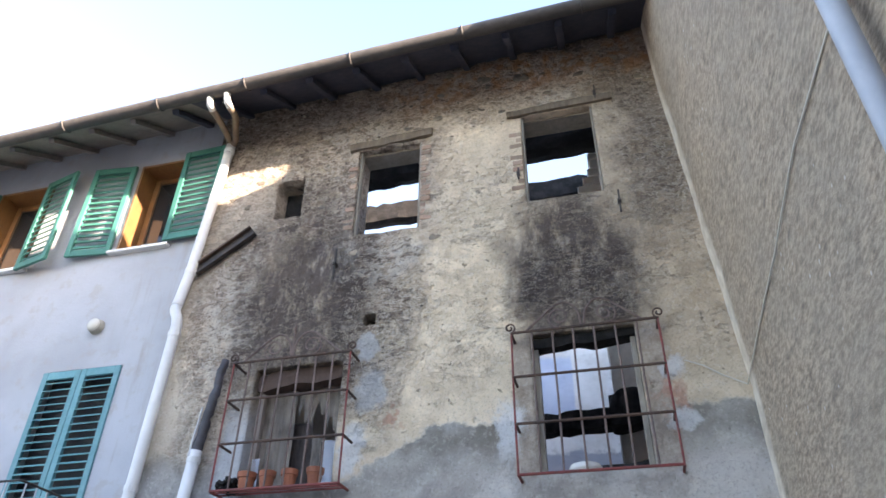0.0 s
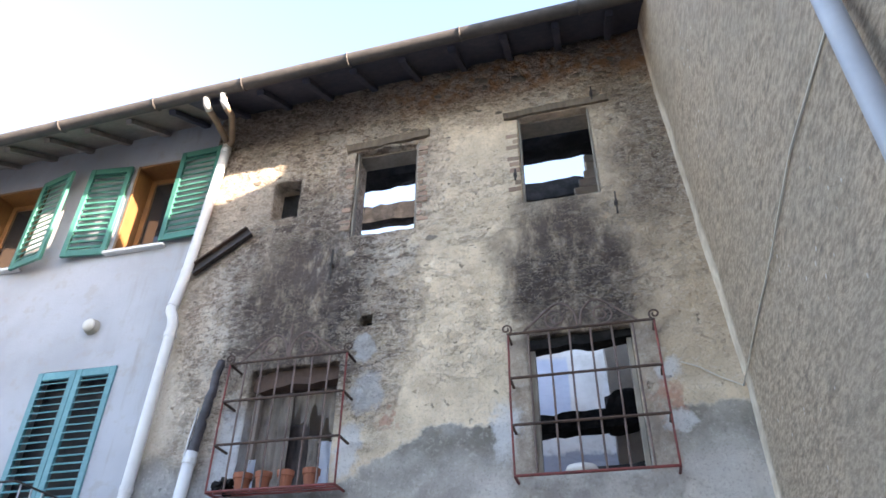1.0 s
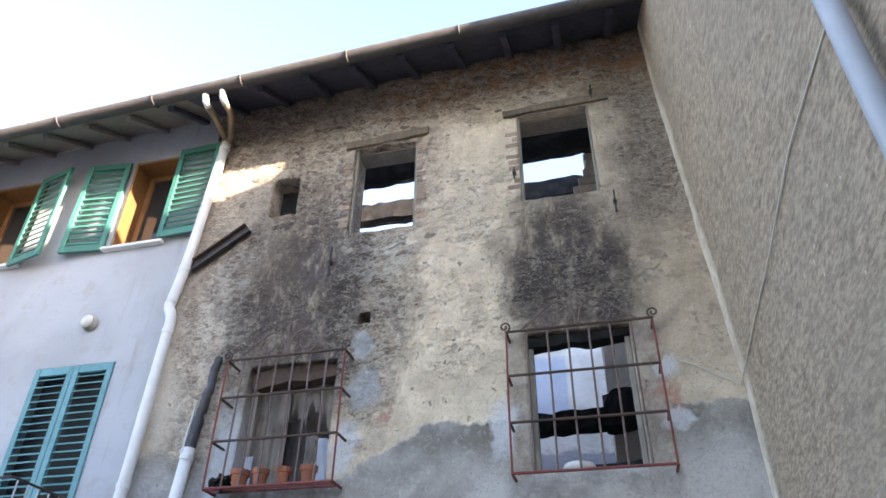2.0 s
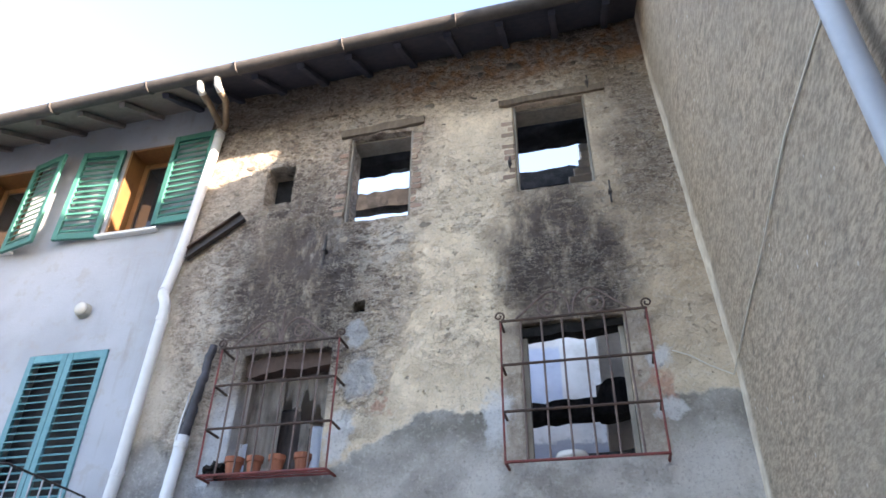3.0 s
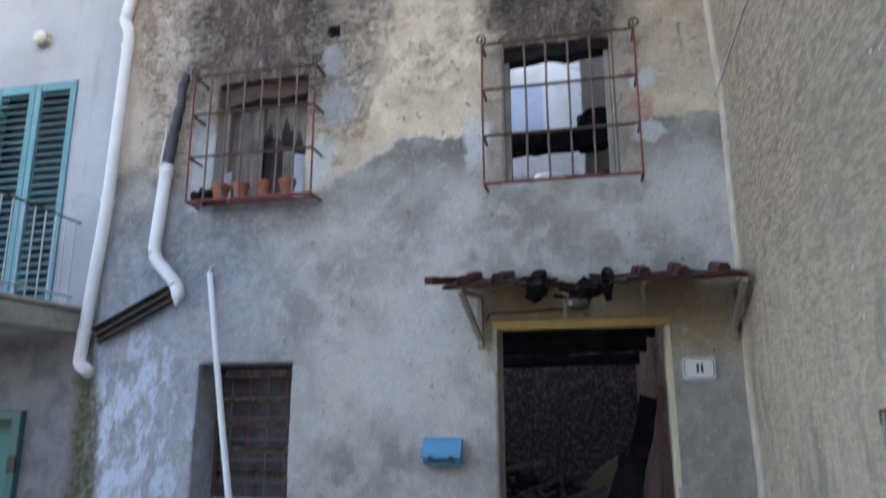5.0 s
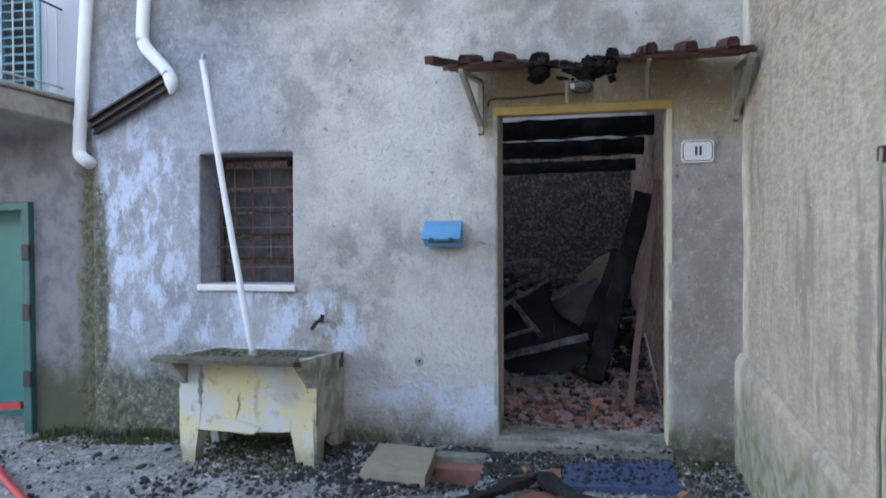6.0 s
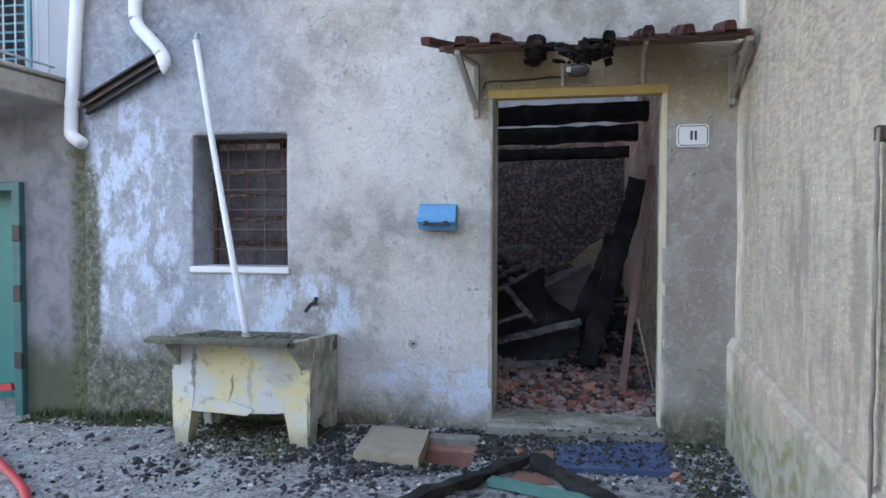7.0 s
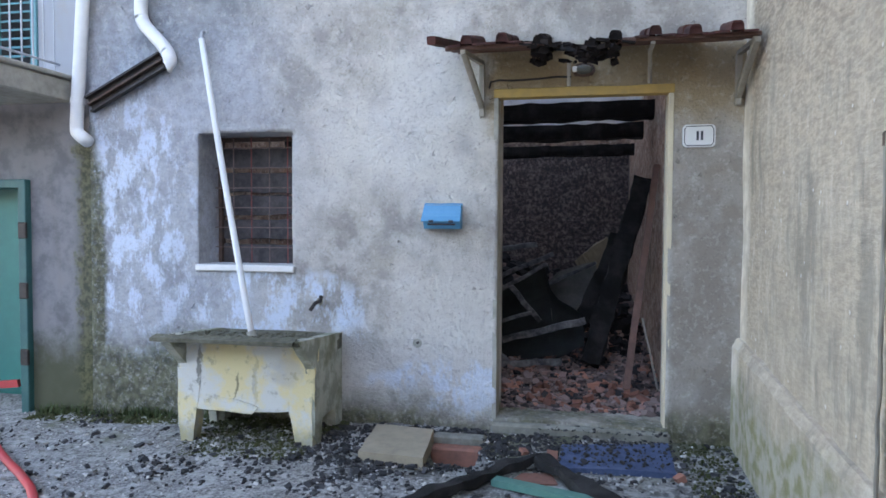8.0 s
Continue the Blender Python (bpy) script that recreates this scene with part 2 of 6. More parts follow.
    c = g.mix(g.mul(g.blob(-0.5, 1.9, 0.75, 1.1, 0.7, xs, zs), g.step(g.noise(3.5, 4, 0.6, shift=11.0), 0.4, 0.6), 0.35), c, (0.62, 0.57, 0.49))
    door = g.mul(g.step(g.x, 1.06, 1.14), g.m("SUBTRACT", 1.0, g.step(zs, 1.75, 2.3)))
    c = g.mix(g.m("MULTIPLY", door, 0.6), c, (0.225, 0.18, 0.14))
    ochre = g.mul(g.step(zs, 1.85, 2.15), g.m("SUBTRACT", 1.0, g.step(g.z, 2.42, 2.5)), g.step(xs, -0.12, 0.02))
    c = g.mix(g.m("MULTIPLY", ochre, 0.85), c, (0.30, 0.215, 0.115))
    moss = g.m("MAXIMUM", g.blob(-2.98, 0.9, 0.14, 1.15, 0.4, g.m("ADD", g.x, g.m("MULTIPLY", g.m("SUBTRACT", w1, 0.5), 0.25)), g.z),
               g.m("SUBTRACT", 1.0, g.step(g.m("ADD", g.m("ADD", g.z, g.m("SUBTRACT", g.m("MULTIPLY", g.step(g.x, -2.3, -0.8), 0.40), 0.18)), g.m("MULTIPLY", g.m("SUBTRACT", w2, 0.5), 0.6)), 0.16, 0.46)))
    c = g.mix(g.mul(moss, g.step(g.noise(34, 6, 0.75, shift=1.0), 0.15, 0.5), 0.92), c, g.mix(g.step(mid, 0.35, 0.65), (0.035, 0.037, 0.013), (0.12, 0.115, 0.055)))
    c = g.mix(g.m("MULTIPLY", g.step(fine, 0.50, 0.72), 0.38), c, (0.14, 0.12, 0.10))
    c = g.mix(g.mul(g.step(g.noise(28, 6, 0.72, shift=31.0), 0.52, 0.66), g.m("SUBTRACT", 1.0, soot), 0.22), c, (0.72, 0.68, 0.62))
    h = g.m("ADD", g.m("MULTIPLY", fine, 0.35), g.m("MULTIPLY", mid, 0.65))
    h = g.m("ADD", h, g.mul(worn, flake, 1.5))
    h = g.m("SUBTRACT", h, g.mul(worn, g.step(spall, 0.525, 0.555), 1.4))
    h = g.m("ADD", h, g.mul(bare_cut, g.m("ADD", lump, chip), 1.6))
    h = g.m("SUBTRACT", h, g.mul(pits, 0.8))
    return g.done(c, h, 0.9, 0.03)


def neighbour_material():
    g = Mat("pale_neighbour_plaster", 0.92)
    big, mid, fine = g.noise(1.1, 4, 0.55), g.noise(6, 6, 0.65), g.noise(60, 3, 0.6)
    c = g.mix(g.step(big, 0.35, 0.65), (0.40, 0.415, 0.455), (0.33, 0.34, 0.37))
    c = g.mix(g.m("MULTIPLY", g.step(mid, 0.52, 0.66), 0.55), c, (0.34, 0.32, 0.30))
    streak = g.noise(3.0, 5, 0.6, stretch=(3.0, 1, 0.35))
    c = g.mix(g.mul(g.step(streak, 0.5, 0.68), g.step(g.x, -3.9, -3.1), 0.7), c, (0.30, 0.285, 0.27))
    # wall below the balcony darkened in colour for the slab's shade
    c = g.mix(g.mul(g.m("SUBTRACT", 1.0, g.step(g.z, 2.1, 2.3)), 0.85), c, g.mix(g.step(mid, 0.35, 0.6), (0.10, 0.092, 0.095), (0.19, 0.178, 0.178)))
    c = g.mix(g.mul(g.m("SUBTRACT", 1.0, g.step(g.m("ADD", g.z, g.m("MULTIPLY", mid, 0.5)), 0.45, 0.85)), 0.9), c, (0.065, 0.068, 0.032))
    seam = g.m("ADD", g.x, g.m("MULTIPLY", g.m("SUBTRACT", mid, 0.5), 0.4))
    damp = g.mul(g.step(seam, -3.13, -3.04), g.m("SUBTRACT", 1.0, g.step(g.z, 1.85, 2.0)))
    c = g.mix(g.m("MULTIPLY", damp, 0.85), c, g.mix(g.step(g.noise(20, 5, 0.7), 0.4, 0.6), (0.035, 0.037, 0.013), (0.12, 0.115, 0.055)))
    return g.done(c, g.m("ADD", g.m("MULTIPLY", mid, 0.7), g.m("MULTIPLY", fine, 0.3)), 0.5, 0.012)


def side_wall_material():
    """Rough-cast side wall, streaked downwards, with pale pebbles and a smooth strip in the corner."""
    g = Mat("rough_cast_plaster", 0.95)
    grain = g.noise(34, 6, 0.75, stretch=(1, 0.5, 1.7))
    big = g.noise(0.9, 4, 0.55)
    clot = g.noise(13, 6, 0.7, stretch=(1, 0.55, 1.5), shift=2.0)
    streak = g.noise(11, 7, 0.7, stretch=(1, 1, 0.3))
    c = g.mix(g.step(grain, 0.36, 0.62), (0.265, 0.20, 0.15), (0.54, 0.43, 0.32))
    c = g.mix(g.m("MULTIPLY", g.step(clot, 0.50, 0.66), 0.6), c, (0.17, 0.14, 0.11))
    c = g.mix(g.m("MULTIPLY", g.step(big, 0.4, 0.62), 0.35), c, (0.34, 0.29, 0.235))
    lower = g.m("SUBTRACT", 1.0, g.step(g.z, 1.6, 2.8))
    c = g.mix(g.m("MULTIPLY", lower, 0.45), c, (0.43, 0.36, 0.275))
    c = g.mix(g.mul(g.step(streak, 0.45, 0.70), lower, 0.4), c, (0.66, 0.58, 0.475))
    c = g.mix(g.mul(g.step(g.noise(5, 6, 0.7, stretch=(1, 1, 0.3), shift=6.0), 0.52, 0.64), lower, 0.65), c, (0.22, 0.195, 0.16))
    peb = g.node("ShaderNodeTexVoronoi", {"Vector": g.pos, "Scale": 13.0})
    tone = g.node("ShaderNodeSeparateColor", {0: peb.outputs[1]}).outputs[0]
    spot = g.mul(g.m("SUBTRACT", 1.0, g.step(peb.outputs[0], 0.10, 0.17)), g.step(tone, 0.80, 0.84))
    c = g.mix(g.m("MULTIPLY", spot, 0.85), c, (0.66, 0.62, 0.56))
    yw = g.m("ADD", g.y, g.m("MULTIPLY", g.m("SUBTRACT", g.noise(1.5, 3), 0.5), 0.12))
    smooth = g.step(yw, -0.24, -0.10)
    c = g.mix(g.m("MULTIPLY", smooth, 0.95), c, g.mix(g.step(g.noise(9, 5, shift=2.0), 0.35, 0.7), (0.54, 0.47, 0.38), (0.74, 0.67, 0.57)))
    foot = g.m("SUBTRACT", 1.0, g.step(g.m("ADD", g.z, g.m("MULTIPLY", g.noise(4, 5, shift=3.0), 0.6)), 0.55, 0.8))
    c = g.mix(g.m("MULTIPLY", foot, 0.75), c, g.mix(g.step(g.noise(11, 5), 0.4, 0.62), (0.33, 0.31, 0.26), (0.15, 0.16, 0.06)))
    h = g.m("ADD", g.m("MULTIPLY", grain, g.m("SUBTRACT", 1.0, g.m("MAXIMUM", g.m("MULTIPLY", smooth, 0.8), g.m("MULTIPLY", lower, 0.55)))), g.m("MULTIPLY", spot, 0.5))
    return g.done(c, h, 0.9, 0.02)


def inner_wall_material():
    """Burnt masonry low down, plastered rooms above: pale plaster with a blue stretch and a grey dado."""
    g = Mat("burnt_masonry", 0.95)
    n, w = g.noise(3.0, 6, 0.7), g.noise(1.5, 5, 0.6, shift=4.0)
    cell = g.node("ShaderNodeTexVoronoi", {"Vector": g.node("ShaderNodeMapping", {0: g.pos, 3: (1.0, 1.0, 1.9)}).outputs[0], "Scale": 8.0})
    tone = g.node("ShaderNodeSeparateColor", {0: cell.outputs[1]}).outputs[0]
    chip = g.noise(24, 6, 0.72, shift=2.0)
    c = g.mix(tone, (0.40, 0.24, 0.165), (0.62, 0.46, 0.34))
    c = g.mix(g.m("MULTIPLY", g.step(chip, 0.55, 0.63), 0.7), c, (0.74, 0.66, 0.55))
    c = g.mix(g.m("MULTIPLY", g.m("SUBTRACT", 1.0, g.step(chip, 0.38, 0.45)), 0.75), c, (0.07, 0.05, 0.045))
    zs = g.m("ADD", g.z, g.m("MULTIPLY", g.m("SUBTRACT", n, 0.5), 0.4))
    black = g.m("MULTIPLY", g.step(g.y, 5.3, 5.7), g.m("SUBTRACT", 1.0, g.step(zs, 2.35, 2.6)))
    stones = g.mix(g.step(chip, 0.46, 0.62), (0.045, 0.038, 0.042), (0.24, 0.19, 0.175))
    c = g.mix(g.m("MULTIPLY", black, 0.92), c, stones)
    c = g.mix(g.mul(g.step(n, 0.55, 0.70), 0.6), c, (0.04, 0.034, 0.033))
    plaster = g.mix(g.step(w, 0.35, 0.65), (0.56, 0.54, 0.52), (0.72, 0.71, 0.70))
    blue = g.mul(g.m("SUBTRACT", 1.0, g.step(g.m("ADD", g.x, g.m("MULTIPLY", n, 0.08)), 0.06, 0.10)), g.step(g.z, 5.45, 5.5), g.m("SUBTRACT", 1.0, g.step(g.m("ADD", g.z, g.m("MULTIPLY", n, 0.2)), 6.75, 6.85)))
    plaster = g.mix(g.m("MULTIPLY", blue, 0.75), plaster, g.mix(g.step(w, 0.3, 0.7), (0.33, 0.41, 0.58), (0.45, 0.52, 0.66)))
    dado = g.mul(g.step(g.z, 4.55, 4.6), g.m("SUBTRACT", 1.0, g.step(zs, 5.10, 5.16)))
    plaster = g.mix(g.m("MULTIPLY", dado, 0.85), plaster, (0.27, 0.28, 0.33))
    plaster = g.mix(g.mul(g.step(g.noise(2.2, 6, 0.7, shift=9.0), 0.56, 0.66), 0.45), plaster, (0.30, 0.27, 0.25))
    c = g.mix(g.step(zs, 2.62, 2.74), c, plaster)
    return g.done(c, g.m("ADD", g.noise(18, 5, 0.7), g.m("MULTIPLY", cell.outputs[0], 0.8)), 0.5, 0.02)


def ground_material():
    g = Mat("gravel_ground", 0.95)
    grain, mid, big = g.noise(45, 5, 0.75), g.noise(9, 5, 0.65), g.noise(1.4, 4, 0.6)
    c = g.mix(g.step(grain, 0.38, 0.62), (0.11, 0.105, 0.10), (0.36, 0.35, 0.335))
    c = g.mix(g.m("MULTIPLY", g.step(mid, 0.48, 0.62), 0.55), c, (0.48, 0.47, 0.45))
    c = g.mix(g.mul(g.step(g.noise(4, 6, 0.7, shift=3.0), 0.47, 0.6), g.step(g.x, -1.3, -0.4), 0.8), c, (0.055, 0.05, 0.048))
    c = g.mix(g.mul(g.step(big, 0.48, 0.6), g.step(g.y, -1.0, -0.3), 0.75), c, (0.075, 0.08, 0.03))
    return g.done(c, g.m("ADD", grain, mid), 0.8, 0.02)


def char_material():
    g = Mat("charred_timber", 0.9)
    g.b.inputs["Specular IOR Level"].default_value = 0.25
    crack = g.node("ShaderNodeTexVoronoi", {"Vector": g.pos, "Scale": 48.0}, feature="DISTANCE_TO_EDGE").outputs[0]
    n = g.noise(6, 5, 0.6)
    c = g.mix(g.step(n, 0.4, 0.7), (0.014, 0.013, 0.013), (0.036, 0.034, 0.034))
    c = g.mix(g.m("MULTIPLY", g.step(g.noise(15, 5, 0.7), 0.6, 0.75), 0.4), c, (0.08, 0.075, 0.075))
    return g.done(c, g.m("ADD", g.m("MULTIPLY", g.step(crack, 0.0, 0.12), 0.3), g.noise(30, 5, 0.7)), 0.7, 0.008)


def timber(name, a, b, rough=0.7):
    return plain(name, a, b, 30, rough, bump=0.3, stretch=(1, 1, 0.15), vary=0.15)


FACADE, NEIGHBOUR, SIDE, INNER, GROUND, CHAR = facade_material(), neighbour_material(), side_wall_material(), inner_wall_material(), ground_material(), char_material()
TEAL = plain("teal_shutter_paint", (0.032, 0.145, 0.118), (0.05, 0.19, 0.145), 25, 0.5, vary=0.12)
TEAL_PALE = plain("faded_teal_paint", (0.075, 0.235, 0.27), (0.13, 0.30, 0.34), 25, 0.55, vary=0.12)
DOOR_TEAL = plain("teal_door_paint", (0.014, 0.15, 0.135), (0.02, 0.19, 0.165), 9, 0.45)
DOOR_FRAME_TEAL = plain("dark_teal_metal", (0.02, 0.09, 0.09), (0.035, 0.13, 0.125), 14, 0.5)
WHITE_PVC = plain("white_pipe", (0.70, 0.70, 0.70), (0.60, 0.60, 0.61), 12, 0.45, bump=0.05)
BROWN_PIPE = plain("copper_brown_pipe", (0.16, 0.11, 0.075), (0.24, 0.18, 0.13), 18, 0.5, 0.3)
GREY_PIPE = plain("grey_pipe", (0.34, 0.36, 0.40), (0.42, 0.44, 0.48), 10, 0.45, bump=0.08)
GUTTER = plain("weathered_gutter_metal", (0.055, 0.05, 0.05), (0.095, 0.085, 0.08), 16, 0.7, 0.1)
IRON = plain("rusty_iron", (0.05, 0.035, 0.03), (0.13, 0.075, 0.055), 40, 0.75, 0.2)
RED_IRON = plain("red_primed_iron", (0.26, 0.05, 0.045), (0.13, 0.05, 0.042), 40, 0.7)
PINK_IRON = plain("burnt_pale_iron", (0.20, 0.14, 0.125), (0.10, 0.07, 0.062), 40, 0.8)
BLACK_METAL = plain("sooty_metal", (0.02, 0.018, 0.018), (0.06, 0.045, 0.04), 30, 0.6, 0.2)
WOOD_WARM = timber("honey_window_wood", (0.21, 0.105, 0.036), (0.15, 0.072, 0.028), 0.45)
WOOD_GREY = timber("weathered_grey_wood", (0.20, 0.175, 0.145), (0.33, 0.29, 0.24))
WOOD_DARK = timber("dark_eave_wood", (0.19, 0.16, 0.145), (0.28, 0.24, 0.215))
LINTEL = timber("old_lintel_wood", (0.10, 0.075, 0.055), (0.22, 0.17, 0.12))
OCHRE = plain("ochre_door_frame_paint", (0.50, 0.32, 0.09), (0.36, 0.24, 0.09), 14, 0.7)
TERRACOTTA = plain("terracotta", (0.36, 0.13, 0.07), (0.26, 0.09, 0.055), 25, 0.85, vary=0.2)
TILE = plain("old_roof_tile", (0.085, 0.027, 0.022), (0.035, 0.018, 0.016), 22, 0.95, vary=0.25)
TILE_BURNT = plain("burnt_roof_tile", (0.012, 0.010, 0.010), (0.03, 0.022, 0.02), 22, 0.9, vary=0.2)
TILE_BURNT.node_tree.nodes["Principled BSDF"].inputs["Specular IOR Level"].default_value = 0.1
BRICK = plain("broken_brick", (0.28, 0.12, 0.085), (0.16, 0.08, 0.06), 25, 0.95, vary=0.35)
STONE = plain("rubble_stone", (0.12, 0.098, 0.078), (0.30, 0.25, 0.195), 22, 0.95, vary=0.3, bump=0.5)
CONCRETE = plain("weathered_concrete", (0.42, 0.40, 0.35), (0.25, 0.24, 0.20), 16, 0.95, bump=0.5)
BLUE_BOX = plain("blue_painted_steel", (0.055, 0.235, 0.42), (0.09, 0.29, 0.47), 14, 0.4)
ENAMEL = plain("white_enamel", (0.74, 0.72, 0.70), (0.66, 0.64, 0.62), 10, 0.25, bump=0.03)
INK = plain("dark_grey_ink", (0.03, 0.03, 0.04), (0.05, 0.05, 0.06), 20, 0.5)
BLUE_MAT = plain("dusty_blue_mat", (0.028, 0.048, 0.105), (0.075, 0.105, 0.185), 30, 0.95)
GREEN_PLANK = plain("green_painted_plank", (0.06, 0.17, 0.14), (0.10, 0.22, 0.18), 18, 0.7)
RED_HOSE = plain("red_hose_rubber", (0.50, 0.035, 0.04), (0.40, 0.05, 0.05), 30, 0.6)
CABLE = plain("pale_cable", (0.55, 0.51, 0.44), (0.64, 0.60, 0.53), 30, 0.6)
CLOTH = plain("pale_blue_cloth", (0.62, 0.66, 0.76), (0.74, 0.76, 0.82), 12, 0.9)
MOSS = plain("moss", (0.028, 0.034, 0.010), (0.075, 0.078, 0.026), 40, 1.0, bump=0.6)
GLASS_LAMP = plain("frosted_lamp_glass", (0.62, 0.60, 0.55), (0.54, 0.52, 0.48), 10, 0.25)
ASHEN = plain("ash_grey_burnt_wood", (0.04, 0.04, 0.045), (0.27, 0.265, 0.275), 22, 0.9, bump=0.5)
DARK_SHEET = plain("burnt_dark_sheet", (0.012, 0.015, 0.016), (0.035, 0.042, 0.042), 10, 0.6)
JAMB_BRICK = plain("dirty_jamb_brick", (0.30, 0.185, 0.14), (0.30, 0.24, 0.18), 18, 0.95, vary=0.25, bump=0.5)
SHABBY = plain("brown_inner_plaster", (0.60, 0.53, 0.45), (0.45, 0.38, 0.32), 12, 0.95, vary=0.15, bump=0.5)
OLD_BROWN = plain("old_brown_wood", (0.11, 0.068, 0.052), (0.07, 0.044, 0.036), 25, 0.85)
DIRTY_STONE = plain("ash_covered_stone", (0.13, 0.125, 0.10), (0.27, 0.26, 0.22), 18, 0.95, bump=0.5)
MELTED = plain("melted_plastic", (0.03, 0.028, 0.034), (0.075, 0.07, 0.085), 20, 0.6, bump=0.5)
DIM_GLASS = plain("dusty_lamp_glass", (0.13, 0.125, 0.10), (0.08, 0.078, 0.065), 10, 0.35)
CREAM = plain("pale_cream_jamb", (0.62, 0.53, 0.38), (0.52, 0.44, 0.32), 14, 0.7)
DARK_MOSSY = plain("dark_mossy_rim", (0.06, 0.055, 0.035), (0.17, 0.16, 0.115), 26, 0.95, bump=0.6)
# soot black with the blue of lens haze mixed into the colour
SOOT_HAZE_BOARD = plain("sooty_boards_blue_haze", (0.035, 0.037, 0.058), (0.075, 0.072, 0.095), 14, 0.85, bump=0.4)
WEED = plain("dark_weeds", (0.035, 0.055, 0.015), (0.07, 0.095, 0.03), 30, 0.8)


# ---- mesh shorthand ----
def world_of(ob):
    return ob.matrix_basis if ob.parent is None else world_of(ob.parent) @ ob.matrix_parent_inverse @ ob.matrix_basis


def part(name, bm, material, parent=None, label="", smooth=False):
    """Links a bmesh (in world metres) as one mesh object, under a thing or a part where one is given."""
    me = bpy.data.meshes.new(name)
    if smooth:
        for f in bm.faces:
            f.smooth = True
    bm.to_mesh(me)
    bm.free()
    for m in (material if isinstance(material, (list, tuple)) else [material]):
        me.materials.append(m)
    ob = new(name, me)
    if parent is not None:
        ob.parent = parent
        ob.matrix_parent_inverse = world_of(parent).inverted()
    if label:
        ob["label"] = label
    return ob


def thing(name, at, label, category, group="", kind=""):
    ob = new(name)
    ob.empty_display_size = 0.1
    ob.matrix_basis = Matrix.Translation(at)
    return tagged(ob, label, category, group, kind)


def box(x0, x1, y0, y1, z0, z1, bevel=0.0, bm=None, m=None):
    bm = bm or bmesh.new()
    t = Matrix.Translation(((x0 + x1) / 2, (y0 + y1) / 2, (z0 + z1) / 2)) @ Matrix.Diagonal((x1 - x0, y1 - y0, z1 - z0, 1))
    made = bmesh.ops.create_cube(bm, size=1, matrix=(m @ t) if m else t)
    if bevel:
        edges = list({e for v in made["verts"] for e in v.link_edges})
        bmesh.ops.bevel(bm, geom=edges, offset=bevel, segments=1, affect="EDGES", profile=0.5)
    return bm


def tube(points, r, seg=10, bm=None, ends=True, radii=None):
    """A round bar along a line of points."""
    bm = bm or bmesh.new()
    pts = [Vector(p) for p in points]
    rings, side = [], None
    for i, p in enumerate(pts):
        d = (pts[min(i + 1, len(pts) - 1)] - pts[max(i - 1, 0)]).normalized()
        side = (d.orthogonal() if side is None else side - d * side.dot(d)).normalized()
        up = d.cross(side)
        q = radii[i] if radii else r
        rings.append([bm.verts.new(p + q * (math.cos(a) * side + math.sin(a) * up)) for a in (2 * math.pi * k / seg for k in range(seg))])
    for a, b in zip(rings, rings[1:]):
        for k in range(seg):
            bm.faces.new((a[k], a[(k + 1) % seg], b[(k + 1) % seg], b[k]))
    if ends:
        bm.faces.new(rings[0][::-1])
        bm.faces.new(rings[-1])
    bmesh.ops.recalc_face_normals(bm, faces=bm.faces)
    return bm


def bend(points, r=0.06, n=5):
    """Rounds the corners of a polyline."""
    pts = [Vector(p) for p in points]
    out = [pts[0]]
    for a, b, c in zip(pts, pts[1:], pts[2:]):
        p, q = b + (a - b).normalized() * r, b + (c - b).normalized() * r
        out += [p.lerp(b, k / n).lerp(b.lerp(q, k / n), k / n) for k in range(n + 1)]
    return out + [pts[-1]]


def beam(a, b, w, h, rough=0.0, steps=1, bm=None, taper=1.0):
    """A squared timber from a to b; rough: how far its faces are burnt uneven."""
    bm = bm or bmesh.new()
    a, b = Vector(a), Vector(b)
    d = (b - a).normalized()
    side = d.cross(Vector((0, 0, 1)) if abs(d.z) < 0.9 else Vector((1, 0, 0))).normalized()
    up = side.cross(d)
    rings = []
    for i in range(steps + 1):
        k = i / steps
        s = 1 + (taper - 1) * k
        ring = []
        for u, v in ((-1, -1), (0, -1.08), (1, -1), (1.08, 0), (1, 1), (0, 1.08), (-1, 1), (-1.08, 0)) if rough else ((-1, -1), (1, -1), (1, 1), (-1, 1)):
            p = a.lerp(b, k) + side * (u * w / 2 * s) + up * (v * h / 2 * s)
            if rough:
                p += rough * noise.noise_vector(p * 7.0)
            ring.append(bm.verts.new(p))
        rings.append(ring)
    n = len(rings[0])
    for p, q in zip(rings, rings[1:]):
        for k in range(n):
            bm.faces.new((p[k], p[(k + 1) % n], q[(k + 1) % n], q[k]))
    bm.faces.new(rings[0][::-1])
    bm.faces.new(rings[-1])
    bmesh.ops.recalc_face_normals(bm, faces=bm.faces)
    return bm


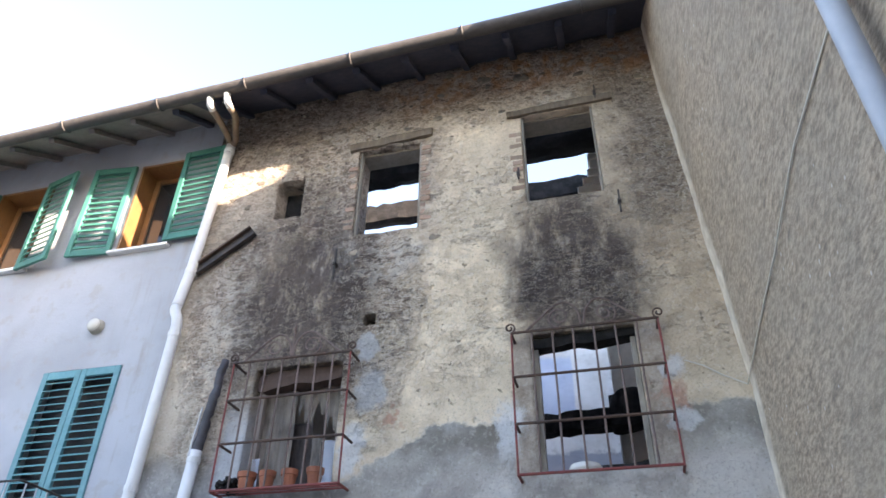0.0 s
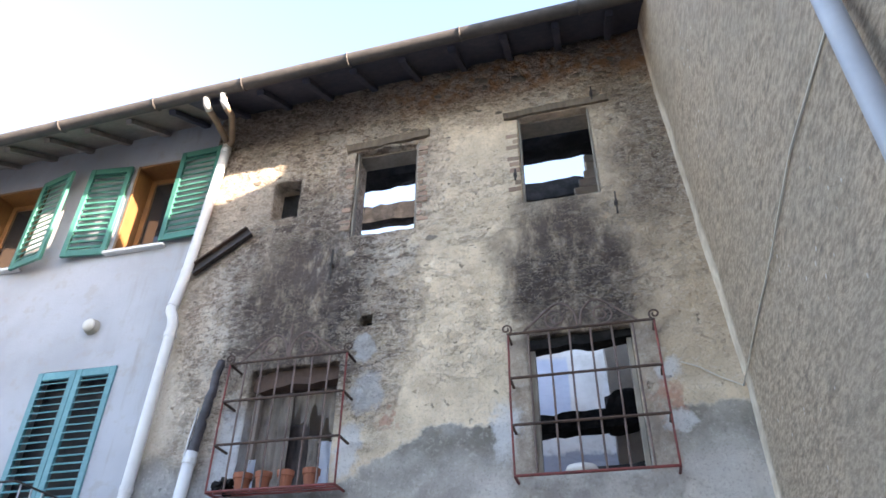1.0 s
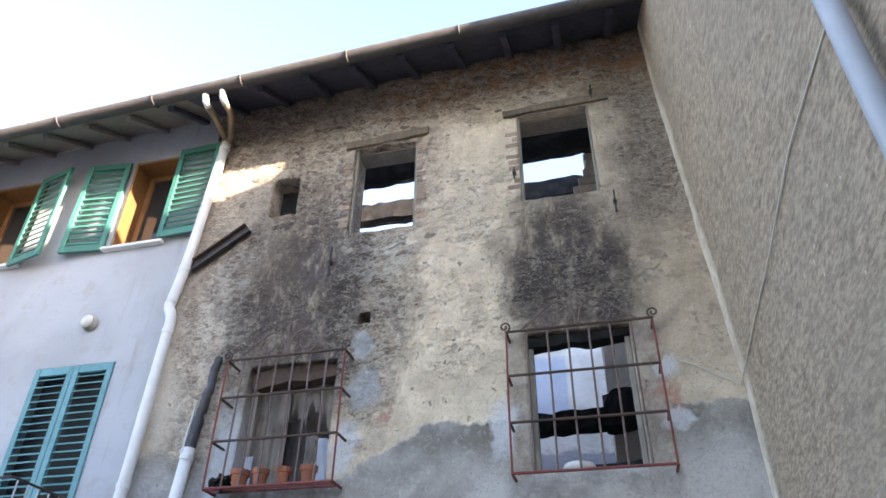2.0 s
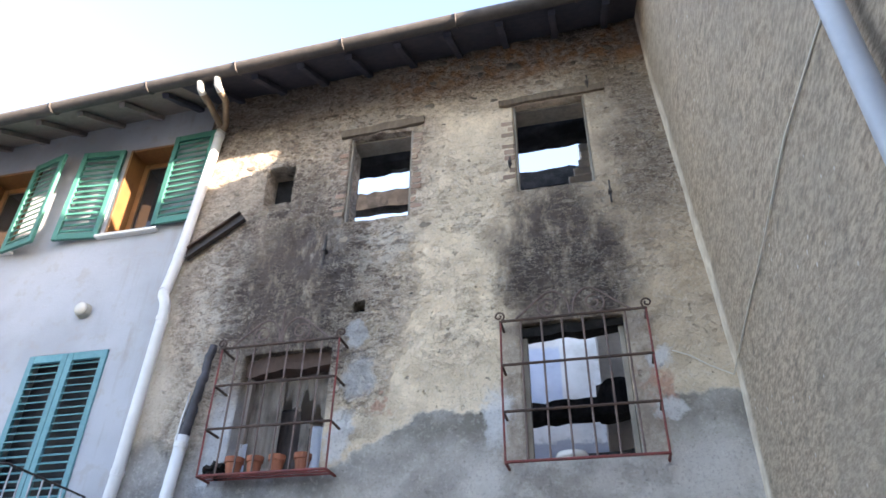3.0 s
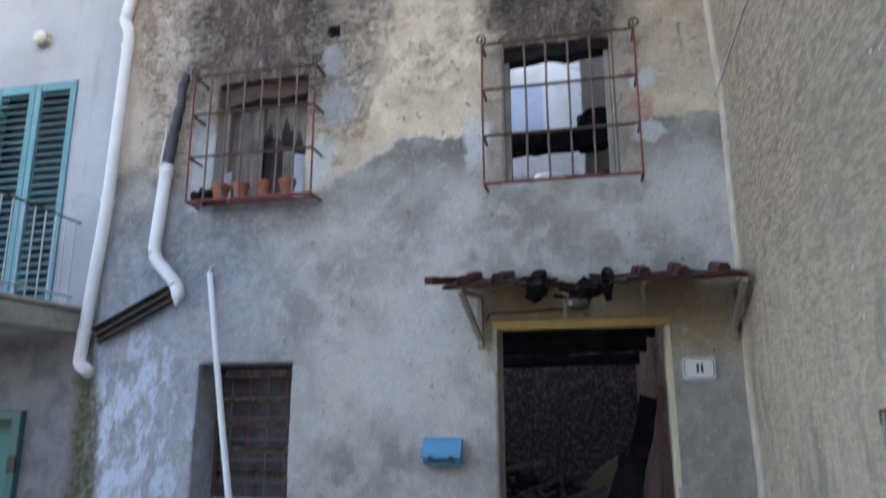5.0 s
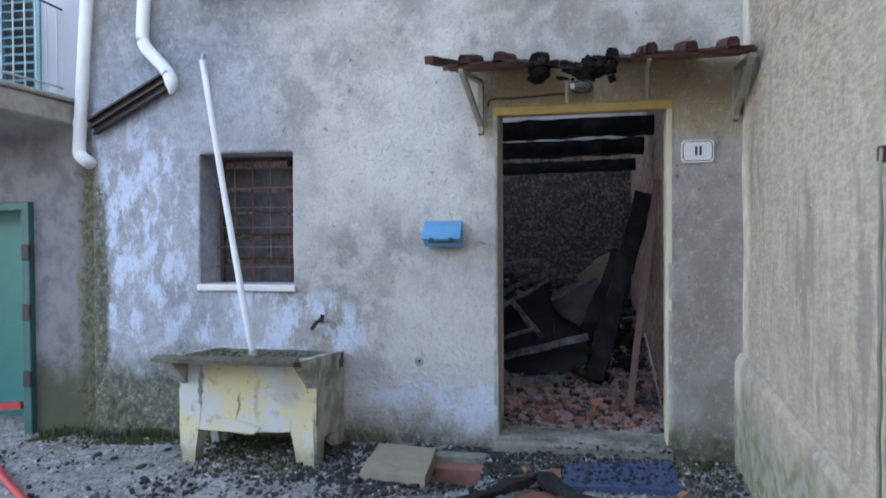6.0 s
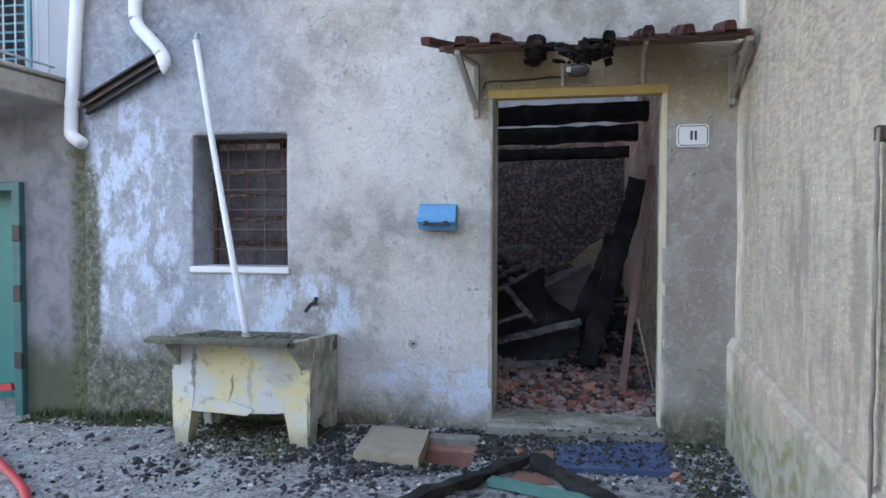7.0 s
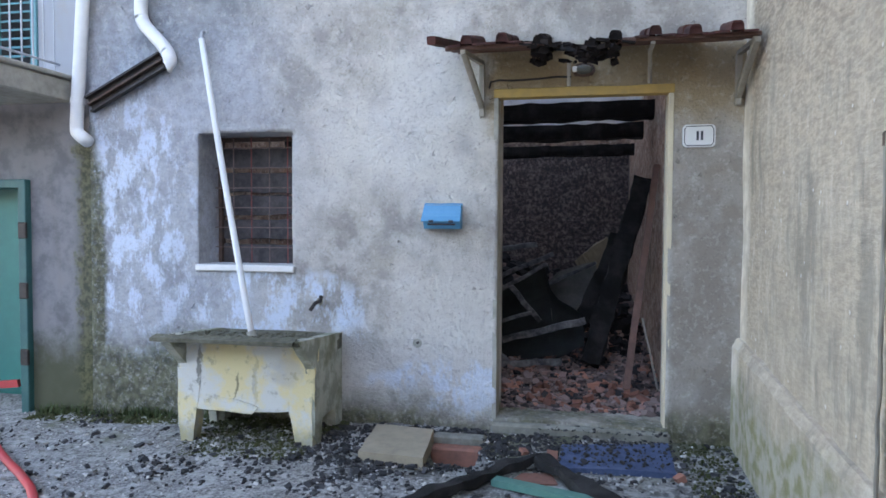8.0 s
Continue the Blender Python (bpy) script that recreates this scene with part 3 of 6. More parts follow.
def chunk(bm, at, size, flat=0.6, rnd=random):
    """A broken lump: a skewed little block."""
    e = Euler((rnd.uniform(-0.5, 0.5), rnd.uniform(-0.5, 0.5), rnd.uniform(0, 6.3))).to_matrix()
    s = Vector((size * rnd.uniform(0.7, 1.3), size * rnd.uniform(0.5, 1.0), size * flat * rnd.uniform(0.6, 1.1)))
    vs = []
    for u, v, w in ((-1, -1, -1), (1, -1, -1), (1, 1, -1), (-1, 1, -1), (-1, -1, 1), (1, -1, 1), (1, 1, 1), (-1, 1, 1)):
        j = Vector((rnd.uniform(0.6, 1.1) * u * s.x, rnd.uniform(0.6, 1.1) * v * s.y, rnd.uniform(0.6, 1.1) * w * s.z)) * 0.5
        vs.append(bm.verts.new(Vector(at) + e @ j))
    for f in ((0, 3, 2, 1), (4, 5, 6, 7), (0, 1, 5, 4), (1, 2, 6, 5), (2, 3, 7, 6), (3, 0, 4, 7)):
        bm.faces.new([vs[k] for k in f])


def ground_z(x, y):
    """The yard falls gently to the left and towards the camera."""
    return -0.02 + 0.03 * min(0.0, x + 0.6) + 0.035 * min(0.0, max(y, -8.0)) - 0.02 * max(0.0, min(x, 1.5) - 1.0)


def holed_wall(x0, x1, z0, z1, holes, back, step, relief, top=None):
    """A front wall from x0 to x1, its face near y = 0 with a relief, with openings that go through to y = back."""
    def lines(lo, hi, cuts):
        cuts = sorted({lo, hi, *[c for c in cuts if lo < c < hi]})
        out = []
        for a, b in zip(cuts, cuts[1:]):
            n = max(1, round((b - a) / step))
            out += [a + (b - a) * k / n for k in range(n)]
        return out + [hi]
    xs = lines(x0, x1, [c for h in holes for c in h[:2]])
    zs = lines(z0, z1, [c for h in holes for c in h[2:4]])
    verts, faces, index = [], [], {}

    def v(i, j, behind):
        key = (i, j, behind)
        if key not in index:
            x, z = xs[i], zs[j]
            if top and j == len(zs) - 1:
                z = top(x)
            index[key] = len(verts)
            verts.append((x, back, z) if behind else (x, relief(x, z), z))
        return index[key]

    def open_at(i, j):
        if not (0 <= i < len(xs) - 1 and 0 <= j < len(zs) - 1):
            return True
        cx, cz = (xs[i] + xs[i + 1]) / 2, (zs[j] + zs[j + 1]) / 2
        return any(a < cx < b and c < cz < d for a, b, c, d in holes)
    for i in range(len(xs) - 1):
        for j in range(len(zs) - 1):
            if open_at(i, j):
                continue
            faces.append((v(i, j, 0), v(i + 1, j, 0), v(i + 1, j + 1, 0), v(i, j + 1, 0)))
            faces.append((v(i, j, 1), v(i, j + 1, 1), v(i + 1, j + 1, 1), v(i + 1, j, 1)))
            for di, dj, p, q in ((-1, 0, (i, j), (i, j + 1)), (1, 0, (i + 1, j + 1), (i + 1, j)), (0, -1, (i + 1, j), (i, j)), (0, 1, (i, j + 1), (i + 1, j + 1))):
                if open_at(i + di, j + dj):
                    faces.append((v(*p, 0), v(*q, 0), v(*q, 1), v(*p, 1)))
    me = bpy.data.meshes.new("wall")
    me.from_pydata(verts, [], faces)
    me.update()
    return me


def smooth_step(v, lo, hi):
    k = min(1.0, max(0.0, (v - lo) / (hi - lo)))
    return k * k * (3 - 2 * k)


# ---- ground ----
def make_ground():
    bm = bmesh.new()
    cuts_x = [-300, -60, -15, -8] + [-6 + 0.06 * k for k in range(int(7.9 / 0.06) + 1)] + [2.2, 4, 15, 60, 300]
    cuts_y = [-300, -60, -15, -8, -5] + [-3.5 + 0.06 * k for k in range(int(9.6 / 0.06) + 1)] + [8, 15, 60, 300]
    grid = []
    for y in cuts_y:
        row = []
        for x in cuts_x:
            z = ground_z(x, y)
            if -7 < x < 3 and -4 < y < 0.2:
                z += 0.012 * noise.noise(Vector((x * 5, y * 5, 0))) + 0.02 * noise.noise(Vector((x * 1.4, y * 1.4, 3)))
            if y > 0.1:
                z = -0.06
            if -0.34 < x < -0.01 and -0.66 < y < -0.24:
                z -= 0.12
            row.append(bm.verts.new((x, y, z)))
        grid.append(row)
    for a, b in zip(grid, grid[1:]):
        for k in range(len(a) - 1):
            bm.faces.new((a[k], a[k + 1], b[k + 1], b[k]))
    tagged(part("ground", bm, GROUND, smooth=True), "grey gravel yard strewn with charcoal and ash", "ground", kind="structure")


make_ground()

# ---- front walls ----
DOOR = (0.03, 1.09, 0.06, 2.19)
WIN_GROUND = (-2.10, -1.39, 1.03, 1.955)
WIN_LEFT, WIN_RIGHT = (-2.10, -1.36, 3.14, 4.11), (0.11, 0.85, 3.13, 4.15)
TOP_LEFT, TOP_RIGHT = (-1.40, -0.79, 5.31, 6.30), (0.148, 0.793, 5.40, 6.385)
SMALL_HOLE = (-2.21, -1.94, 5.64, 6.07)
VENT = (-1.22, -1.12, 4.40, 4.50)
SEAM = -2.97


def eave_z(x):
    return 6.84 + 0.045 * x


def facade_relief(x, z):
    p = Vector((x, 0.3, z))
    d = 0.012 * noise.noise(p * 1.3) + 0.007 * noise.noise(p * 6)
    bare = max(smooth_step(z, 4.9, 5.6) * (1 - smooth_step(x, -0.9, -0.35)), smooth_step(z, 6.2, 6.8), 0.35 * smooth_step(z, 3.5, 4.5))
    d += bare * (0.016 * noise.noise(p * 9) + 0.012 * noise.noise(p * 19) + 0.02 * max(0.0, noise.noise(p * 3.3)))
    if z + 0.05 * noise.noise(p * 5) < 3.55 + 0.09 * x:
        d -= 0.008
    return d


HOLES = [DOOR, WIN_GROUND, WIN_LEFT, WIN_RIGHT, TOP_LEFT, TOP_RIGHT, SMALL_HOLE, VENT]
wall_front = new("wall_front", holed_wall(SEAM, 1.56, -0.35, 7.25, HOLES, 0.28, 0.025, facade_relief, lambda x: eave_z(x) + 0.40))
wall_front.data.materials.append(FACADE)
for f in wall_front.data.polygons:
    f.use_smooth = abs(f.normal.y) > 0.7
tagged(wall_front, "soot-stained rubble and plaster front wall of a burnt-out house", "wall", kind="structure")

UP_A, UP_B = (-5.62, -4.93, 5.50, 6.58), (-3.86, -3.32, 5.53, 6.62)
CLOSED, CELLAR = (-4.18, -3.40, 2.38, 4.30), (-4.5, -3.56, -0.3, 1.62)
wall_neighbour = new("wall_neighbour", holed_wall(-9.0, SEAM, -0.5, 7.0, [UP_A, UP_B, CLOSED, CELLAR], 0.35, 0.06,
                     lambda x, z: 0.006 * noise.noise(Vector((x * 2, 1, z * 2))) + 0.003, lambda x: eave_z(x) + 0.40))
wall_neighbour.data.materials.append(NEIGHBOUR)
tagged(wall_neighbour, "pale bluish-white plaster front wall of the neighbouring house", "wall", kind="structure")


# ---- the tall side wall on the right ----
def side_x(y, z):
    """The side wall leans in a little towards its top."""
    return 1.52 - 0.05 * max(0.0, z - 3.6) * (1 - smooth_step(-y, 0.2, 2.0) * 0.6)


def side_lift(y):
    """Height added to the side wall's unseen top, shaped to cut the sun patch on the fronts."""
    return 0.55 * smooth_step(y, -1.38, -1.26) + min(0.33, 0.7 * max(0.0, -1.87 - y))


def make_side_wall():
    bm = bmesh.new()
    ys = [0.05 - 0.05 * k for k in range(70)] + [-3.6, -4.2, -5, -6, -7, -8.5]
    zs = [-0.6 + 0.06 * k for k in range(129)]
    grid = []
    for y in ys:
        row = []
        for z in zs:
            p = Vector((1.5, y, z))
            d = 0.012 * noise.noise(p * 2.0) + (0.006 * noise.noise(p * 6) if y < -0.2 else 0.0)
            lift = smooth_step(z, 6.4, 7.08) * side_lift(y)
            row.append(bm.verts.new((side_x(y, z) + d, y, z + lift)))
        grid.append(row)
    for a, b in zip(grid, grid[1:]):
        for k in range(len(a) - 1):
            bm.faces.new((a[k], b[k], b[k + 1], a[k + 1]))
    ends = []
    for x in (1.62, 2.1):
        ends.append([bm.verts.new((x, y, 7.08 + side_lift(y) - 0.01)) for y in ys] + [bm.verts.new((x, -8.5, -0.6)), bm.verts.new((x, 0.05, -0.6))])
    n = len(ends[0])
    for k in range(n):
        bm.faces.new((ends[0][k], ends[0][(k + 1) % n], ends[1][(k + 1) % n], ends[1][k]))
    bm.faces.new(ends[0])
    bm.faces.new(ends[1][::-1])
    tagged(part("wall_side", bm, SIDE, smooth=False), "rough-cast grey-brown side wall of the adjoining building", "wall", kind="structure")
    bm = bmesh.new()
    n = 60
    prof = []
    for k in range(n + 1):
        y = 0.02 - 0.1 * k
        j = 0.012 * noise.noise(Vector((y * 3, 0, 5)))
        top = 0.64 + 0.07 * y + 0.03 * noise.noise(Vector((y * 2.5, 0, 1)))
        prof.append([bm.verts.new(c) for c in ((1.60, y, -0.6), (1.475 + j, y, -0.6), (1.475 + j, y, top - 0.05), (1.50 + j, y, top), (1.60, y, top + 0.02))])
    for a, b in zip(prof, prof[1:]):
        for k in range(4):
            bm.faces.new((a[k], a[k + 1], b[k + 1], b[k]))
    bmesh.ops.recalc_face_normals(bm, faces=bm.faces)
    tagged(part("plinth", bm, SIDE), "damp mossy plaster plinth along the side wall", "plinth", kind="structure")


make_side_wall()


# ---- inside of the burnt house, and an unseen wall added to close the yard ----
def plain_wall(name, x0, x1, y0, y1, z0, z1, material, label, jag=0.0, step=0.12):
    bm = bmesh.new()
    along_x = (x1 - x0) > (y1 - y0)
    n = max(2, int(((x1 - x0) if along_x else (y1 - y0)) / step))
    rows = []
    for k in range(n + 1):
        f = k / n
        zt = z1 + (jag * noise.noise(Vector((f * 9, x0, y0))) if jag else 0)
        if along_x:
            x = x0 + (x1 - x0) * f
            ring = [(x, y0, z0), (x, y0, zt), (x, y1, zt), (x, y1, z0)]
        else:
            y = y0 + (y1 - y0) * f
            ring = [(x0, y, z0), (x0, y, zt), (x1, y, zt), (x1, y, z0)]
        rows.append([bm.verts.new(c) for c in ring])
    for a, b in zip(rows, rows[1:]):
        for k in range(4):
            bm.faces.new((a[k], a[(k + 1) % 4], b[(k + 1) % 4], b[k]))
    bm.faces.new(rows[0])
    bm.faces.new(rows[-1])
    bmesh.ops.recalc_face_normals(bm, faces=bm.faces)
    return tagged(part(name, bm, material), label, "wall", kind="structure")


plain_wall("wall_inner_left", -3.3, -2.85, 0.29, 6.2, -0.3, 6.9, INNER, "sooty inner party wall of the burnt-out house", 0.2)
# the right wall's unseen top is raised to keep sun off the purlins
plain_wall("wall_inner_right", 1.17, 1.75, 0.29, 6.2, -0.3, 7.75, INNER, "scorched brick inner wall beside the doorway", 0.25)
plain_wall("wall_back", -2.85, 1.17, 5.75, 6.2, -0.3, 7.25, INNER, "blackened back wall of the burnt-out house", 0.3)
plain_wall("wall_partition", -2.85, -1.55, 1.0, 1.15, 2.5, 4.9, SHABBY, "grimy plaster partition inside the burnt-out house", 0.15)
plain_wall("wall_neighbour_inner", -9.0, -3.3, 2.5, 2.8, -0.3, 6.9, NEIGHBOUR, "plain inner wall of the neighbouring house")
# out of view behind the camera; added to bound the yard's light
plain_wall("wall_opposite", -14.0, 6.0, -12.4, -12.0, -0.6, 4.5, NEIGHBOUR, "unseen pale wall added to close the yard")


# ---- eaves, rafters and gutter ----
def make_eaves():
    roof = thing("roof", (-3.7, 0, 7.0), "timber eave of a tiled roof, charred over the burnt house", "roof")
    for x0, x1, m in ((-9.0, SEAM, WOOD_DARK), (SEAM, 1.42, SOOT_HAZE_BOARD)):
        bm = bmesh.new()
        for x in (x0, x1):
            z = eave_z(x)
            for c in ((x, -0.62, z + 0.03), (x, 0.6, z + 0.76), (x, 0.6, z + 0.80), (x, -0.62, z + 0.07)):
                bm.verts.new(c)
        bm.verts.ensure_lookup_table()
        v = bm.verts
        for f in ((0, 1, 2, 3), (4, 7, 6, 5), (0, 4, 5, 1), (1, 5, 6, 2), (2, 6, 7, 3), (3, 7, 4, 0)):
            bm.faces.new([v[k] for k in f])
        part("soffit", bm, m, roof, "sooty eave boards with blue haze in their colour" if m is SOOT_HAZE_BOARD else "dark eave boards")
    x = -8.8
    while x < 1.3:
        z = eave_z(x)
        m = SOOT_HAZE_BOARD if x > SEAM - 0.2 else WOOD_DARK
        part("rafter", beam((x, -0.56, z + 0.02), (x, 0.5, z + 0.67), 0.065, 0.05, 0.012 if m is SOOT_HAZE_BOARD else 0.0, 8), m, roof)
        x += 0.47
    n = 0
    x = -8.9
    while x < 1.3:
        z = eave_z(x) + 0.075
        pts = [(x + 0.09, -0.66, z), (x + 0.09, 0.0, z + 0.39)]
        bm = bmesh.new()
        rows = []
        for p in pts:
            rows.append([bm.verts.new((p[0] + 0.085 * math.cos(a), p[1], p[2] + 0.06 * math.sin(a))) for a in (math.pi * k / 6 for k in range(7))])
        for k in range(6):
            bm.faces.new((rows[0][k], rows[0][k + 1], rows[1][k + 1], rows[1][k]))
        part("roof_tile", bm, TILE, roof)
        x += 0.185
        n += 1
    for x0, x1 in ((-9.0, -2.832), (-2.828, 1.40)):
        g = thing("gutter", ((x0 + x1) / 2, -0.66, eave_z((x0 + x1) / 2)), "weathered half-round metal gutter under the roof edge", "gutter", "roof gutters")
        bm = bmesh.new()
        rows = []
        for x in (x0, x1):
            z = eave_z(x) + 0.045
            rows.append([bm.verts.new((x, -0.68 + r * math.cos(a), z + r * math.sin(a))) for r in (0.068, 0.062) for a in (math.pi + math.pi * k / 8 for k in range(9))])
        for k in range(8):
            bm.faces.new((rows[0][k], rows[1][k], rows[1][k + 1], rows[0][k + 1]))
            bm.faces.new((rows[0][9 + k], rows[0][10 + k], rows[1][10 + k], rows[1][9 + k]))
        for a, b in ((0, 9), (8, 17)):
            bm.faces.new((rows[0][a], rows[0][b], rows[1][b], rows[1][a]))
        part("trough", bm, GUTTER, g, smooth=True)
        x = x0 + 0.5
        while x < x1:
            z = eave_z(x) + 0.045
            part("joint", tube([(x, -0.68 + 0.072 * math.cos(a), z + 0.072 * math.sin(a)) for a in (math.pi + math.pi * k / 8 for k in range(9))], 0.008, 6), GUTTER, g)
            x += 1.05


make_eaves()


# ---- charred timbers inside ----
def timber_thing(name, a, b, w, h, rough, label, category, material=CHAR, steps=26, taper=1.0, group=""):
    ob = part(name, beam(a, b, w, h, rough, steps, taper=taper), material)
    return tagged(ob, label, category, group)


for y, z, h in ((2.0, 2.32, 0.15), (3.2, 2.285, 0.16), (4.6, 2.225, 0.13)):
    timber_thing("floor_beam", (-2.87, y, z - 0.02), (1.19, y, z + 0.03), 0.2, h, 0.022, "charred round floor beam spanning between the house walls", "beam", group="charred floor beams", steps=40)
timber_thing("floor_beam", (-2.87, 2.12, 4.20), (1.19, 2.12, 4.25), 0.2, 0.18, 0.03, "charred beam of the lost upper floor", "beam", steps=40)
timber_thing("roof_purlin", (-2.87, 1.0, 6.85), (1.19, 1.0, 6.92), 0.2, 0.25, 0.03, "charred roof purlin spanning the open roof", "beam", group="roof purlins", steps=40)
timber_thing("roof_purlin", (-2.87, 2.25, 7.31), (1.19, 2.25, 7.27), 0.16, 0.26, 0.03, "charred roof purlin spanning the open roof", "beam", group="roof purlins", steps=40)


timber_thing("roof_board", (-2.87, 1.02, 7.30), (1.19, 1.02, 7.40), 0.05, 0.36, 0.02, "charred board left of the roof lining above the purlin", "board", SOOT_HAZE_BOARD, steps=40)
timber_thing("beam_stump", (0.60, 2.10, 4.30), (1.19, 2.06, 4.33), 0.26, 0.33, 0.05, "thick charred beam end against the chimney breast", "beam", steps=14)


def ragged_pier():
    """What is left of the chimney breast, standing against the inner wall."""
    c = thing("chimney_breast", (0.9, 2.5, 2.62), "ragged masonry chimney breast still standing inside the ruin", "chimney")
    bm = bmesh.new()
    rings = []
    for k in range(50):
        z = 2.62 + 0.1 * k
        w = 0.55 if z < 5.5 else 0.36 + 0.14 * noise.noise(Vector((0, 0, z * 3)))
        ring = []
        for x, y in ((1.19 - w, 2.3), (1.19 - w * 0.5, 2.3), (1.19, 2.3), (1.19, 2.68), (1.19 - w, 2.68)):
            p = Vector((x, y, z))
            ring.append(bm.verts.new(p + (0.022 * noise.noise_vector(p * 3.0) if x < 1.18 else Vector())))
        rings.append(ring)
    for a, b in zip(rings, rings[1:]):
        for k in range(5):
            bm.faces.new((a[k], a[(k + 1) % 5], b[(k + 1) % 5], b[k]))
    bm.faces.new(rings[0][::-1])
    bm.faces.new(rings[-1])
    bmesh.ops.recalc_face_normals(bm, faces=bm.faces)
    part("breast", bm, SHABBY, c)


ragged_pier()

def wall_stub():
    """Stepped end of a broken cross wall behind the upper window, bonded into the inner wall."""
    w = thing("wall_stub", (0.95, 1.1, 5.8), "broken stepped end of a cross wall inside the burnt house", "masonry")
    rnd = random.Random(8)
    z = 5.78
    while z < 6.95:
        x = 0.42 if z < 6.3 else (0.58 if z < 6.5 else 0.70 + 0.5 * max(0.0, z - 6.75))
        # pale plaster colour stands in for sun on the stub
        part("course", box(x + rnd.uniform(-0.04, 0.04), 1.19, 1.16, 1.45, z, z + 0.105, 0.012), SHABBY, w)
        z += 0.108


wall_stub()
# added black sheet standing in for the dark inside the small hole
tagged(part("hole_backing", box(-2.215, -1.935, 0.20, 0.235, 5.74, 6.07, 0.004), CHAR), "black backing added to darken most of the small wall opening", "board")

# ---- lintels, frames and sills ----
tagged(part("lintel", beam((-1.50, 0.02, 6.345), (-0.68, 0.02, 6.395), 0.10, 0.085, 0.012, 12), LINTEL), "old split timber lintel over the upper window", "lintel", "upper lintels")
tagged(part("lintel", beam((0.02, 0.02, 6.425), (0.98, 0.02, 6.45), 0.10, 0.075, 0.012, 12), LINTEL), "old split timber lintel over the upper window", "lintel", "upper lintels")
for hole, z in ((TOP_LEFT, 6.30), (TOP_RIGHT, 6.385)):
    tagged(part("lintel", box(hole[0] - 0.02, hole[1] + 0.02, 0.075, 0.27, z - 0.012, z + 0.02, 0.004), WOOD_GREY), "pale boards lining the head of the burnt window", "lintel", "head boards")


def opening_frame(n, hole, depth, width, material, label, sill=True, head=True):
    x0, x1, z0, z1 = hole
    f = thing(f"window_{n}", ((x0 + x1) / 2, depth, z0), label, "window", kind="structure")
    part("window_frame", box(x0 + 0.002, x0 + width, depth, depth + 0.06, z0, z1, 0.004), material, f)
    part("window_frame", box(x1 - width, x1 - 0.002, depth, depth + 0.06, z0, z1, 0.004), material, f)
    if head:
        part("window_frame", box(x0 + width, x1 - width, depth + 0.003, depth + 0.057, z1 - width, z1 - 0.002, 0.004), material, f)
    if sill:
        part("window_sill", box(x0 - 0.03, x1 + 0.03, -0.05, 0.12, z0 - 0.035, z0 + 0.004, 0.006), CONCRETE, f)
    return f


opening_frame(1, TOP_LEFT, 0.02, 0.022, WOOD_GREY, "burnt-out upper window with brick jambs, open to the sky", sill=False, head=False)
opening_frame(2, TOP_RIGHT, 0.015, 0.022, WOOD_GREY, "burnt-out upper window with thin frame remains, open to the sky", sill=False, head=False)
w3 = opening_frame(3, WIN_LEFT, 0.10, 0.05, WOOD_DARK, "burnt-out window behind an iron grille", sill=False)
w4 = opening_frame(4, WIN_RIGHT, 0.06, 0.04, WOOD_GREY, "burnt-out window with charred head and pale jambs behind an iron grille", sill=False)
part("charred_head", beam((0.10, 0.09, 4.10), (0.86, 0.09, 4.12), 0.12, 0.075, 0.03, 14), CHAR, w4, "charred head of the frame")
part("charred_head", beam((-2.11, 0.12, 4.02), (-1.36, 0.12, 4.06), 0.12, 0.13, 0.03, 14), OLD_BROWN, w3, "charred head of the frame")
w5 = opening_frame(5, WIN_GROUND, 0.26, 0.03, IRON, "small ground-floor window with rusty bars and no glass", sill=False)
for k in range(4):
    x = WIN_GROUND[0] + 0.142 * (k + 1)
    part("bar", tube([(x, 0.235, 1.03), (x, 0.235, 1.955)], 0.0045, 6), RED_IRON if k in (1, 3) else PINK_IRON, w5)
for k in range(6):
    z = 1.03 + 0.145 * (k + 0.8)
    part("bar", tube([(-2.10, 0.225, z), (-1.39, 0.225, z)], 0.0045, 6), PINK_IRON, w5)
part("window_sill", box(-2.12, -1.37, -0.035, 0.2, 0.985, 1.032, 0.008), ENAMEL, w5, "white-painted sill")
DUSKY = plain("dusky_scorched_boards", (0.028, 0.025, 0.028), (0.095, 0.08, 0.08), 26, 0.9, bump=0.5)
# scorched planks nailed across the inside of the ground-floor window
bd = thing("boarding", (-1.75, 0.3, 1.0), "scorched grey planks nailed across the ground-floor window inside", "boards")
for k in range(5):
    z = 1.10 + 0.175 * k
    part("plank", beam((-2.25, 0.305, z), (-1.25, 0.305, z + 0.012 * (k % 3 - 1)), 0.03, 0.135, 0.014, 16), DUSKY, bd)


